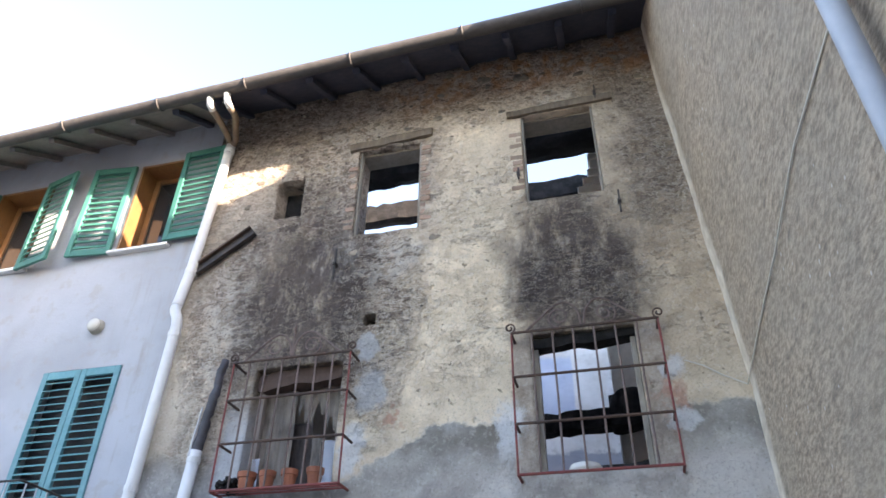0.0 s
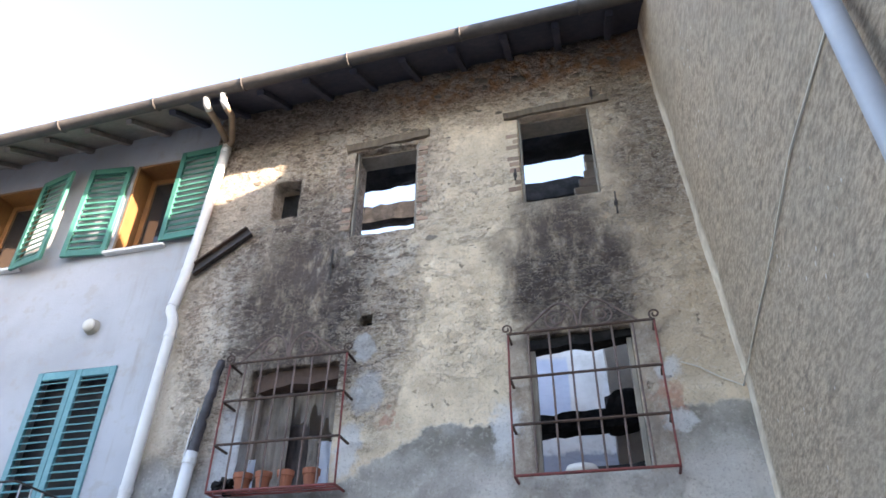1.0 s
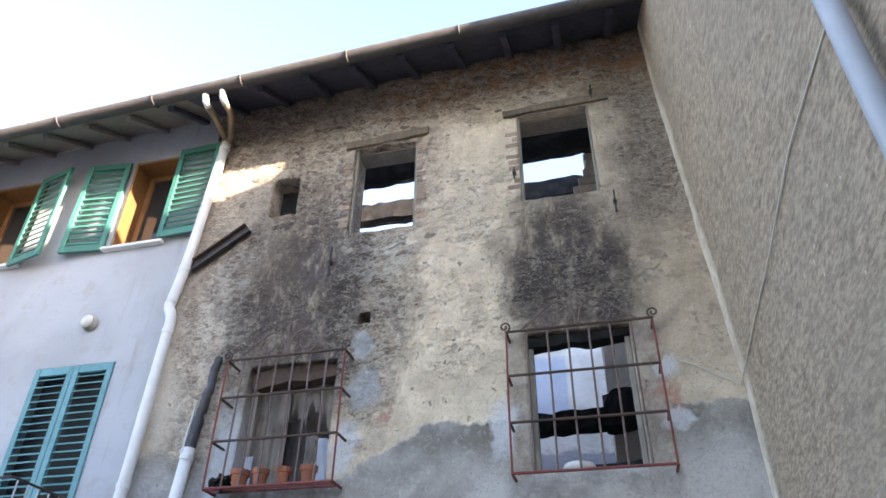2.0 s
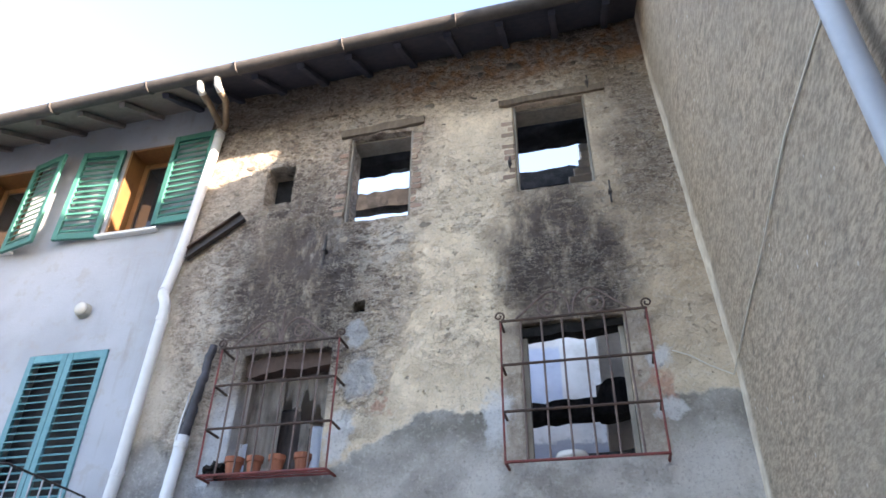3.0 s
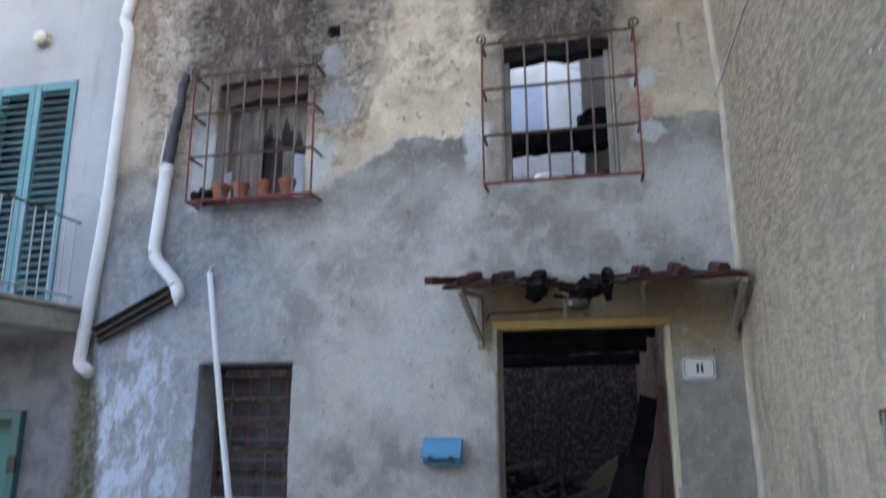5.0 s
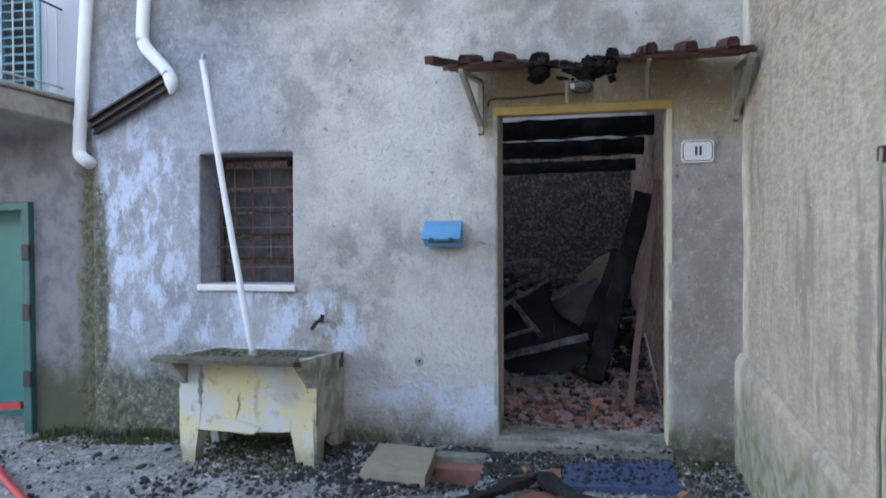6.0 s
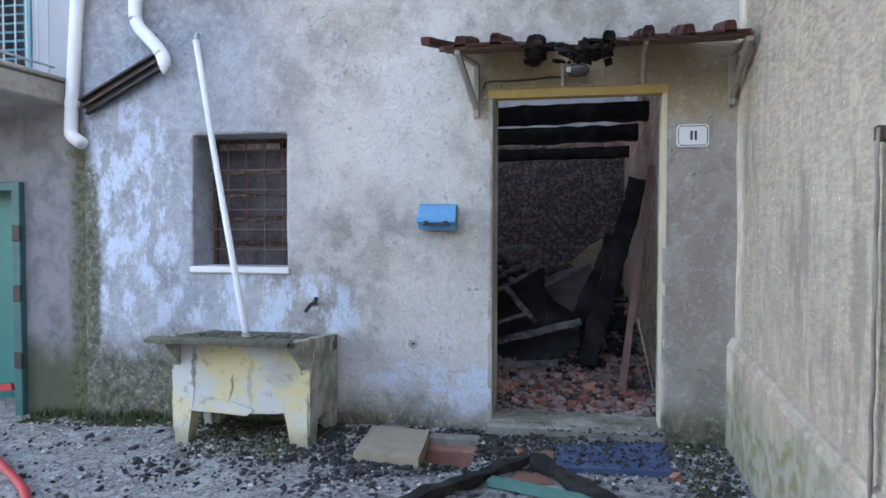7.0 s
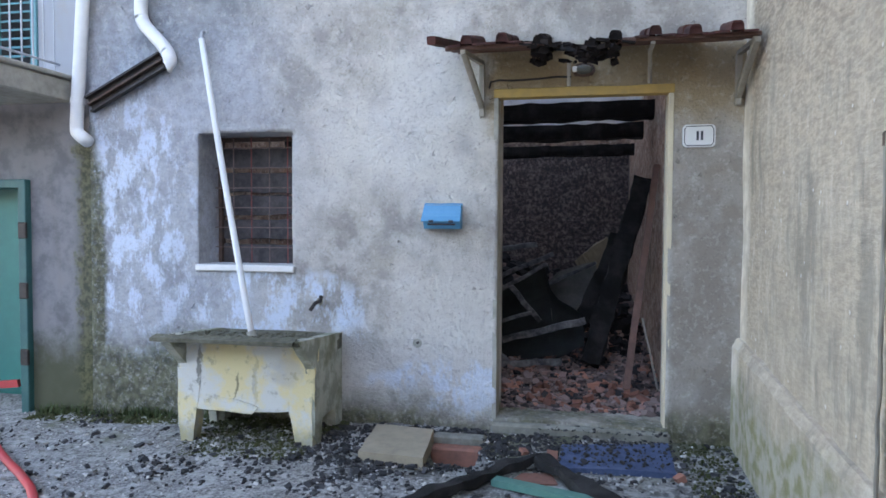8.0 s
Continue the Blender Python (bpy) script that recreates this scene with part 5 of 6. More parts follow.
hose_pts = [(-3.25, -0.78), (-3.05, -0.80), (-2.90, -0.92), (-2.72, -1.05), (-2.5, -1.2), (-2.3, -1.35), (-2.12, -1.52), (-2.0, -1.75), (-1.95, -2.1)]
tagged(part("hose", tube([(x, y, ground_z(x, y) + 0.03) for x, y in hose_pts], 0.024, 10), RED_HOSE, smooth=True), "red rubber fire hose lying on the gravel", "hose")

# ---- front door, frame, threshold ----
dr = thing("door_1", (0.56, 0, 0.06), "ochre-painted frame of the open burnt doorway", "door", kind="structure")
part("jamb", box(0.0, 0.032, -0.008, 0.14, 0.05, 2.14, 0.004), CONCRETE, dr, "pale grey weathered jamb")
part("jamb", box(1.080, 1.112, -0.008, 0.14, 0.05, 2.14, 0.004), CREAM, dr, "pale cream jamb")
part("head", box(0.0, 1.115, -0.010, 0.08, 2.138, 2.195, 0.004), OCHRE, dr)
tagged(part("threshold", box(0.0, 1.12, -0.07, 0.30, -0.12, 0.04, 0.015), DIRTY_STONE), "worn stone threshold covered with ash", "threshold", kind="structure")

# ---- mailbox, number plate, lamp ----
mb = thing("mailbox", (-0.32, -0.06, 1.30), "sky-blue metal mailbox with a hinged sloping lid", "mailbox")
bm = bmesh.new()
prof = [(0.0, 0.0), (-0.085, 0.0), (-0.115, 0.05), (-0.06, 0.15), (0.0, 0.165)]
rows = [[bm.verts.new((x, y, 1.295 + z)) for y, z in prof] for x in (-0.44, -0.20)]
for k in range(5):
    bm.faces.new((rows[0][k], rows[1][k], rows[1][(k + 1) % 5], rows[0][(k + 1) % 5]))
bm.faces.new(rows[0][::-1])
bm.faces.new(rows[1])
bmesh.ops.recalc_face_normals(bm, faces=bm.faces)
part("body", bm, BLUE_BOX, mb)
lid = part("lid", beam((-0.325, -0.005, 1.463), (-0.325, -0.128, 1.342), 0.255, 0.006, 0.0, 1), BLUE_BOX, mb)
part("slot", box(-0.41, -0.23, -0.112, -0.100, 1.318, 1.330), INK, mb, "dark letter slot")
for x in (-0.40, -0.27):
    part("catch", box(x, x + 0.03, -0.135, -0.118, 1.335, 1.352, 0.003), INK, mb)

pl = thing("house_number_plate", (1.258, -0.02, 1.87), "white enamel house number plate with dark bars", "number plate")
bm = box(1.163, 1.353, -0.022, -0.006, 1.803, 1.940)
bmesh.ops.bevel(bm, geom=[e for e in bm.edges if abs((e.verts[0].co - e.verts[1].co).y) > 0.01], offset=0.025, segments=4, affect="EDGES", profile=0.5)
part("plate", bm, ENAMEL, pl)
part("border", tube([(1.258 + 0.084 * c, -0.0235, 1.8715 + 0.058 * s) for c, s in ((-1, -0.7), (-0.85, -1), (0.85, -1), (1, -0.7), (1, 0.7), (0.85, 1), (-0.85, 1), (-1, 0.7), (-1, -0.7))], 0.0025, 5), INK, pl, "thin grey border line")
for x in (1.243, 1.268):
    part("bar", box(x, x + 0.014, -0.0255, -0.021, 1.845, 1.90), INK, pl, "dark plain bar")

ol = thing("door_lamp", (0.56, -0.05, 2.28), "small oval bulkhead lamp under the canopy", "wall lamp")
bm = bmesh.new()
bmesh.ops.create_uvsphere(bm, u_segments=16, v_segments=10, radius=0.042, matrix=pose(0.565, -0.05, 2.29) @ Matrix.Diagonal((1.35, 0.9, 0.7, 1)))
part("globe", bm, DIM_GLASS, ol, smooth=True)
part("guard", tube([(0.565 + 0.062 * math.cos(a), -0.045, 2.29 + 0.034 * math.sin(a)) for a in (2 * math.pi * k / 20 for k in range(21))], 0.010, 6), IRON, ol)
part("base", box(0.505, 0.625, -0.03, 0.0, 2.258, 2.322, 0.01), IRON, ol)
part("cap", box(0.497, 0.528, -0.075, -0.03, 2.275, 2.31, 0.006), ENAMEL, ol, "white lamp end")
tagged(part("lamp_cable", tube([(0.49, -0.015, 2.255), (0.40, -0.012, 2.26), (0.28, -0.012, 2.25), (0.12, -0.012, 2.245), (0.03, -0.012, 2.25), (-0.02, -0.012, 2.24), (-0.03, -0.012, 2.20)], 0.006, 6), BLACK_METAL), "thin black cable around the doorway", "cable")


# ---- tiled canopy over the door ----
def canopy_tile():
    bm = bmesh.new()
    prof = [(-0.106, 0.0), (-0.034, 0.0), (-0.030, 0.032), (-0.018, 0.048), (0.018, 0.048), (0.030, 0.032), (0.034, 0.0), (0.106, 0.0)]
    loops = []
    for y in (0.0, 0.40):
        loops.append([bm.verts.new((x, y, z + 0.03 * y)) for x, z in prof] + [bm.verts.new((x, y, z - 0.012 + 0.03 * y)) for x, z in prof[::-1]])
    for k in range(16):
        bm.faces.new((loops[0][k], loops[1][k], loops[1][(k + 1) % 16], loops[0][(k + 1) % 16]))
    bm.faces.new(loops[0])
    bm.faces.new(loops[1][::-1])
    bmesh.ops.recalc_face_normals(bm, faces=bm.faces)
    me = bpy.data.meshes.new("tile")
    bm.to_mesh(me)
    bm.free()
    return me


def make_canopy():
    c = thing("canopy", (0.63, -0.3, 2.45), "dark red tiled canopy on wooden brackets, its middle burnt through", "canopy")
    red, black = canopy_tile(), canopy_tile()
    for me in (red, black):
        bm = bmesh.new()
        bm.from_mesh(me)
        bm.verts.ensure_lookup_table()
        arch = [bm.verts[k].co + Vector((0, 0.012, 0)) for k in range(1, 7)]
        bm.faces.new([bm.verts.new(p) for p in arch])
        bm.to_mesh(me)
        bm.free()
    red.materials.append(TILE)
    black.materials.append(TILE_BURNT)
    rnd = random.Random(6)
    for row in range(2):
        for k in range(9):
            x = -0.30 + 0.207 * k
            burnt = k in (3, 4, 5)
            if k in (0, 4) or (k == 8 and row):
                continue
            ob = new("tile", black if burnt else red)
            ob.parent = c
            ob.matrix_parent_inverse = world_of(c).inverted()
            drop = -0.02 if burnt and row == 0 else 0.0
            ob.matrix_basis = pose(x + rnd.uniform(-0.006, 0.006), -0.57 + 0.30 * row + rnd.uniform(-0.02, 0.02), 2.352 + 0.068 * row + drop + rnd.uniform(-0.004, 0.004), 11, rnd.uniform(-2, 2) + (6 if burnt else 0), rnd.uniform(-2, 2))
    for y in (-0.50, -0.30, -0.08):
        z = 2.328 + 0.2 * (y + 0.57)
        part("batten", beam((-0.22, y, z), (0.36, y, z + 0.004), 0.035, 0.022, 0.003, 6), REDDISH, c)
        part("batten", beam((0.76, y, z + 0.004), (1.49, y, z + 0.008), 0.035, 0.022, 0.003, 6), REDDISH, c)
    part("batten", beam((0.30, -0.30, 2.38), (0.70, -0.29, 2.35), 0.04, 0.03, 0.015, 10), CHAR, c, "charred batten")
    part("verge_tile", beam((-0.285, -0.585, 2.372), (-0.215, -0.05, 2.47), 0.05, 0.045, 0.006, 8), TILE, c, "dark tile edge on the open side")
    rnd = random.Random(9)
    for k in range(70):
        t = rnd.random()
        bm = bmesh.new()
        x = 0.26 + 0.14 * rnd.random() if t < 0.35 else 0.52 + 0.24 * rnd.random()
        if t > 0.9:
            x = 0.40 + 0.12 * rnd.random()
        chunk(bm, (x, -0.56 + rnd.uniform(0, 0.35), 2.365 - 0.075 * rnd.random()), rnd.uniform(0.03, 0.08), 0.5, rnd)
        part("tile_shard", bm, TILE_BURNT, c)
    for x, x2, z0 in ((-0.075, -0.115, 2.02), (1.478, 1.470, 2.05)):
        b = part("bracket", box(x - 0.018, x + 0.018, -0.035, 0.0, z0, 2.36, 0.004), BRACKET_WOOD, c, "pale weathered wooden bracket")
        part("strut", beam((x, -0.02, z0 + 0.06), (x2, -0.50, 2.325), 0.03, 0.032 if x < 0 else 0.045, 0.002, 6), BRACKET_WOOD, b)
        part("arm", beam((x, -0.02, 2.36), (x2, -0.52, 2.318), 0.03, 0.024), BRACKET_WOOD, b)
    part("hanger", tube(bend([(0.965, -0.012, 2.20), (0.965, -0.012, 2.30), (0.94, -0.30, 2.325), (0.94, -0.50, 2.33)], 0.05, 4), 0.013, 6), BRACKET_WOOD, c, "flat pale iron hanger")
    part("hanger", tube([(0.475, -0.012, 2.20), (0.475, -0.014, 2.36)], 0.013, 6), BRACKET_WOOD, c, "flat pale iron hanger")


REDDISH = timber("reddish_batten_wood", (0.11, 0.05, 0.036), (0.17, 0.085, 0.06))
BRACKET_WOOD = timber("pale_bracket_wood", (0.30, 0.265, 0.215), (0.42, 0.375, 0.31))
make_canopy()


# ---- concrete wash trough ----
def make_trough():
    t = thing("wash_trough", (-1.5, -0.3, -0.05), "mossy concrete wash trough on splayed legs against the wall", "trough")
    g = Mat("trough_concrete", 0.95)
    n, mid, fine = g.noise(3.5, 6, 0.65), g.noise(12, 5, 0.65), g.noise(60, 3, 0.6)
    c = g.mix(g.step(n, 0.46, 0.60), (0.70, 0.60, 0.35), (0.62, 0.61, 0.57))
    c = g.mix(g.m("MULTIPLY", g.blob(-1.22, 0.40, 0.10, 0.09, 0.6, g.m("ADD", g.x, g.m("MULTIPLY", g.m("SUBTRACT", mid, 0.5), 0.2)), g.z), 0.6), c, (0.45, 0.44, 0.44))
    c = g.mix(g.m("MULTIPLY", g.step(mid, 0.55, 0.68), 0.5), c, (0.24, 0.215, 0.15))
    wx = g.m("ADD", g.m("ADD", g.x, g.m("MULTIPLY", g.m("SUBTRACT", n, 0.5), 0.16)), g.m("MULTIPLY", g.m("SUBTRACT", mid, 0.5), 0.09))
    for cx, cz, rz in ((-1.79, 0.42, 0.13), (-1.56, 0.30, 0.08), (-1.42, 0.35, 0.16)):
        c = g.mix(g.m("MULTIPLY", g.blob(cx, cz, 0.013, rz, 0.8, wx, g.z), 0.7 if cx < -1.5 else 0.25), c, (0.07, 0.06, 0.04))
    # panel top darkened in colour for the shade below the overhanging rim
    c = g.mix(g.mul(g.step(g.m("ADD", g.z, g.m("MULTIPLY", mid, 0.12)), 0.60, 0.68), 0.7), c, (0.14, 0.13, 0.075))
    c = g.mix(g.mul(g.m("SUBTRACT", 1.0, g.step(g.m("ADD", g.z, g.m("MULTIPLY", mid, 0.2)), 0.06, 0.2)), 0.6), c, (0.17, 0.165, 0.10))
    front_mat = g.done(c, g.m("ADD", mid, g.m("MULTIPLY", fine, 0.5)), 0.6, 0.012)
    g = Mat("trough_grey", 0.95)
    mid = g.noise(9, 6, 0.65)
    c = g.mix(g.step(mid, 0.38, 0.62), (0.27, 0.275, 0.22), (0.46, 0.46, 0.39))
    c = g.mix(g.m("MULTIPLY", g.step(g.noise(3, 5), 0.5, 0.62), 0.6), c, (0.13, 0.135, 0.06))
    grey = g.done(c, g.noise(40, 4, 0.7), 0.6, 0.01)
    x0, x1 = -1.96, -1.03

    def slab(pts, thick, material, name, label="", along=(0, 1, 0), rough=0.006):
        bm = bmesh.new()
        a = [bm.verts.new(p) for p in pts]
        f = bm.faces.new(a)
        bmesh.ops.subdivide_edges(bm, edges=bm.edges[:], cuts=5, use_grid_fill=True)
        out = bmesh.ops.extrude_face_region(bm, geom=bm.faces[:])
        off = Vector(along) * thick
        for v in [e for e in out["geom"] if isinstance(e, bmesh.types.BMVert)]:
            v.co += off
        for v in bm.verts:
            v.co += rough * noise.noise_vector(v.co * 9)
        bmesh.ops.recalc_face_normals(bm, faces=bm.faces)
        return part(name, bm, material, t, label)
    # front panel, broken along its lower edge, and its two tapered legs
    slab([(x0, -0.50, 0.60), (x0, -0.50, 0.17), (-1.7, -0.50, 0.165), (-1.42, -0.50, 0.14), (-1.2, -0.50, 0.155), (x1, -0.50, 0.17), (x1, -0.50, 0.60)], 0.07, front_mat, "front_panel", "flaking yellowish front panel")
    for a, b, c_, d in ((x0, x0 + 0.16, x0 + 0.02, x0 + 0.10), (x1 - 0.17, x1, x1 - 0.12, x1 - 0.01)):
        slab([(a, -0.505, 0.40), (b, -0.505, 0.40), (b - 0.02, -0.505, 0.16), (d, -0.505, -0.08), (c_, -0.505, -0.08), (a, -0.505, 0.16)], 0.09, front_mat, "leg")
    for a, b in ((x0 + 0.02, x0 + 0.12), (x1 - 0.12, x1 - 0.02)):
        slab([(a, -0.10, 0.16), (b, -0.10, 0.16), (b - 0.02, -0.10, -0.08), (a + 0.01, -0.10, -0.08)], 0.09, grey, "leg")
    slab([(x0 + 0.15, -0.515, 0.20), (x0 + 0.15, -0.515, 0.145), (-1.45, -0.515, 0.13), (-1.40, -0.515, 0.17), (-1.52, -0.515, 0.215), (-1.7, -0.515, 0.225)], 0.02, front_mat, "lower_lip", "pale broken mortar lip", rough=0.012)
    # sides with the corbel that carries the flared front
    for x, m in ((x0, grey), (x1 - 0.06, grey)):
        slab([(x, -0.74, 0.64), (x, -0.50, 0.43), (x, -0.50, 0.02), (x, -0.40, -0.08), (x, -0.37, 0.10), (x, -0.15, 0.10), (x, -0.12, -0.08), (x, -0.01, -0.08), (x, -0.01, 0.585)], 0.06, m, "side_panel", "grey lichened side panel", along=(1, 0, 0))
    slab([(x0 - 0.02, -0.77, 0.636), (x1 - 0.03, -0.77, 0.636), (x1 - 0.03, -0.70, 0.648), (x0 - 0.02, -0.70, 0.648)], 0.022, DARK_MOSSY, "front_rim", "mossy chipped rim", along=(0, 0, -1))
    slab([(x0 + 0.01, -0.735, 0.628), (x1 - 0.01, -0.735, 0.628), (x1 - 0.01, -0.45, 0.60), (x0 + 0.01, -0.45, 0.60)], 0.022, DARK_MOSSY, "cantilever", "thin overhanging front slab", along=(0, 0, -1))
    slab([(x0, -0.10, 0.578), (x1, -0.10, 0.578), (x1, -0.012, 0.58), (x0, -0.012, 0.58)], 0.10, DARK_MOSSY, "back_rim", along=(0, 0, -1))
    slab([(x0 + 0.04, -0.48, 0.26), (x1 - 0.04, -0.48, 0.26), (x1 - 0.04, -0.03, 0.26), (x0 + 0.04, -0.03, 0.26)], 0.06, grey, "basin_floor", along=(0, 0, -1))
    slab([(x0 + 0.03, -0.70, 0.635), (x1 - 0.03, -0.70, 0.635), (x1 - 0.03, -0.10, 0.575), (x0 + 0.03, -0.10, 0.575)], 0.03, DARK_MOSSY, "debris", "dark earth and debris filling the basin", along=(0, 0, -1), rough=0.02)
    rnd = random.Random(41)
    bm = bmesh.new()
    for k in range(160):
        y = rnd.uniform(-0.72, -0.12)
        chunk(bm, (rnd.uniform(x0, x1 - 0.06), y, 0.578 - 0.1 * (y + 0.1)), rnd.uniform(0.012, 0.035), 0.6, rnd)
    tagged(part("crumbs", bm, DARK_MOSSY, t, "crumbs of earth and mortar"), kind="stuff")


make_trough()
tap = thing("tap", (-1.19, -0.05, 0.78), "small dark water tap on the damp wall", "tap")
part("spout", tube(bend([(-1.19, 0.01, 0.79), (-1.19, -0.09, 0.79), (-1.215, -0.12, 0.74)], 0.02, 3), 0.013, 8), BLACK_METAL, tap, smooth=True)
part("knob", tube([(-1.17, -0.06, 0.79), (-1.16, -0.06, 0.835)], 0.014, 8), BLACK_METAL, tap)
part("flange", tube([(-1.19, -0.012, 0.79), (-1.19, 0.01, 0.79)], 0.026, 12), CONCRETE, tap)

# ---- on the ground before the door ----
def ground_slab(name, corners, thick, material, label, category, lift=0.0, rough=0.008):
    bm = bmesh.new()
    a = [bm.verts.new((x, y, ground_z(x, y) + lift + thick)) for x, y in corners]
    bm.faces.new(a)
    bmesh.ops.subdivide_edges(bm, edges=bm.edges[:], cuts=6, use_grid_fill=True)
    out = bmesh.ops.extrude_face_region(bm, geom=bm.faces[:])
    for v in [e for e in out["geom"] if isinstance(e, bmesh.types.BMVert)]:
        v.co.z -= thick + 0.03
    for v in bm.verts:
        v.co += rough * noise.noise_vector(v.co * 6)
    bmesh.ops.recalc_face_normals(bm, faces=bm.faces)
    return tagged(part(name, bm, material), label, category)


SLAB = plain("sandstone_slab", (0.32, 0.265, 0.19), (0.21, 0.175, 0.13), 14, 0.95, bump=0.4)
ground_slab("manhole_cover", [(-0.68, -0.70), (-0.29, -0.74), (-0.33, -0.25), (-0.72, -0.21)], 0.06, SLAB, "tan stone manhole cover laid aside on the gravel", "slab")
tagged(part("brick_edge", box(-0.33, -0.02, -0.36, -0.26, -0.20, -0.05, 0.01), BRICK), "red brick lining of an open inspection pit", "brick")
tagged(part("pit_rim", box(-0.34, -0.01, -0.26, -0.17, -0.20, -0.005, 0.01), DIRTY_STONE), "concrete rim of an open inspection pit", "pit rim")
ground_slab("doormat", [(0.47, -0.64), (1.09, -0.60), (1.10, -0.14), (0.46, -0.28)], 0.016, BLUE_MAT, "blue doormat covered with ash and cinders", "doormat", 0.012, 0.01)
tagged(part("charred_beam", beam((-0.50, -1.62, -0.04), (0.33, -0.62, 0.02), 0.062, 0.055, 0.028, 90), CHAR), "charred beam lying across the gravel", "beam", "beams before the door")
tagged(part("charred_beam", beam((0.36, -0.66, 0.02), (0.80, -1.20, 0.0), 0.085, 0.05, 0.035, 70), CHAR), "charred beam lying across the gravel", "beam", "beams before the door")
tagged(part("green_plank", beam((0.14, -0.93, -0.01), (0.80, -1.16, -0.01), 0.07, 0.035), GREEN_PLANK), "green-painted plank lying in the debris", "plank")
ground_slab("stone_shard", [(0.20, -0.90), (0.47, -0.86), (0.42, -0.72), (0.27, -0.74)], 0.02, BRICK, "flat reddish tile shard in the debris", "shard")
for x, y, s in ((1.10, -0.66, 0.075), (0.42, -0.50, 0.09), (0.25, -0.42, 0.06)):
    bm = bmesh.new()
    chunk(bm, (x, y, ground_z(x, y) + s * 0.3), s, 0.7, random.Random(int(x * 100)))
    tagged(part("brick_piece", bm, BRICK), "broken piece of red brick lying in the ash", "brick", "brick pieces")


def scatter(name, n, area, size, material, label, seed, flat=0.6, dense=None, zf=None, category="debris"):
    rnd = random.Random(seed)
    bm = bmesh.new()
    made = 0
    while made < n:
        x, y = rnd.uniform(*area[:2]), rnd.uniform(*area[2:])
        if zf is None and -0.34 < x < -0.01 and -0.66 < y < -0.20:
            continue
        if dense and rnd.random() > dense(x, y):
            continue
        s = size * rnd.uniform(0.45, 1.0) ** 2 * rnd.choice((1, 1, 1, 1.8))
        z = zf(x, y) if zf else ground_z(x, y)
        chunk(bm, (x, y, z + s * 0.2), s, flat, rnd)
        made += 1
    return tagged(part(name, bm, material), label, category, kind="stuff")


COAL = Mat("charcoal_bits", 0.85)
COAL = COAL.done(COAL.mix(COAL.island(), (0.012, 0.012, 0.013), (0.05, 0.047, 0.05)))
GRAVEL = Mat("grey_gravel", 0.95)
GRAVEL = GRAVEL.done(GRAVEL.mix(GRAVEL.island(), (0.15, 0.14, 0.13), (0.58, 0.56, 0.53)))
RUBBLE = Mat("brick_rubble", 0.95)
r = RUBBLE.island()
RUBBLE = RUBBLE.done(RUBBLE.mix(RUBBLE.step(r, 0.80, 0.98), RUBBLE.mix(RUBBLE.step(r, 0.0, 0.72), (0.022, 0.02, 0.022), (0.30, 0.21, 0.19)), (0.46, 0.21, 0.15)), RUBBLE.noise(30), 0.5, 0.01)


def coal_density(x, y):
    k = 0.12 + 0.9 * smooth_step(noise.noise(Vector((x * 1.6, y * 1.6, 2))), 0.0, 0.4)
    return k * (1.0 if x > -0.9 else 0.35)


scatter("charcoal", 3600, (-3.4, 1.45, -2.2, -0.03), 0.028, COAL, "black charcoal bits strewn over the yard", 1, dense=coal_density)
scatter("charcoal", 1300, (-1.15, 0.45, -0.75, -0.1), 0.03, COAL, "black charcoal heap by the trough and the door", 8)
scatter("charcoal", 520, (0.3, 1.12, -0.6, -0.02), 0.02, COAL, "black cinders lying over the doormat and threshold", 31, zf=lambda x, y: ground_z(x, y) + (0.03 if y < -0.1 else 0.05))
scatter("gravel", 5000, (-3.6, 1.45, -2.2, -0.03), 0.02, GRAVEL, "pale grey gravel on the ground", 2)


def mound(x, y):
    """Rubble heap inside: low at the door, rising to the back and the left."""
    h = 0.02 + 0.10 * max(0.0, y - 0.4) + 0.25 * smooth_step(-x, -0.6, 0.6) * smooth_step(y, 0.8, 2.2)
    return h + 0.07 * noise.noise(Vector((x * 2.2, y * 2.2, 0)))


def make_heap():
    bm = bmesh.new()
    grid = []
    for j in range(60):
        y = 0.29 + j * 0.09
        grid.append([bm.verts.new((-2.85 + 0.08 * i, y, mound(-2.85 + 0.08 * i, y) + 0.02 * noise.noise(Vector((i * 0.9, j * 0.9, 1))))) for i in range(51)])
    for a, b in zip(grid, grid[1:]):
        for k in range(50):
            bm.faces.new((a[k], a[k + 1], b[k + 1], b[k]))
    tagged(part("rubble_heap", bm, plain("ash_and_rubble", (0.06, 0.045, 0.04), (0.20, 0.13, 0.105), 30, 0.95, bump=0.7)), "ash and brick rubble covering the floor inside", "rubble", kind="stuff")


make_heap()
scatter("brick_rubble", 6500, (-0.6, 1.16, 0.25, 3.0), 0.046, RUBBLE, "broken brick and roof tile rubble inside the door", 5, dense=lambda x, y: 1.0 if y < 1.8 else 0.5, zf=lambda x, y: mound(x, y) if y > 0.31 else 0.055)
scatter("burnt_rubble", 1400, (-2.8, 1.1, 1.6, 5.6), 0.13, CHAR, "black burnt rubble at the back of the house", 6, zf=mound)
rnd = random.Random(21)
me = bpy.data.meshes.new("brick_piece")
bm = bmesh.new()
chunk(bm, (0, 0, 0), 1.0, 0.5, rnd)
bm.to_mesh(me)
bm.free()
me.materials.append(BRICK)
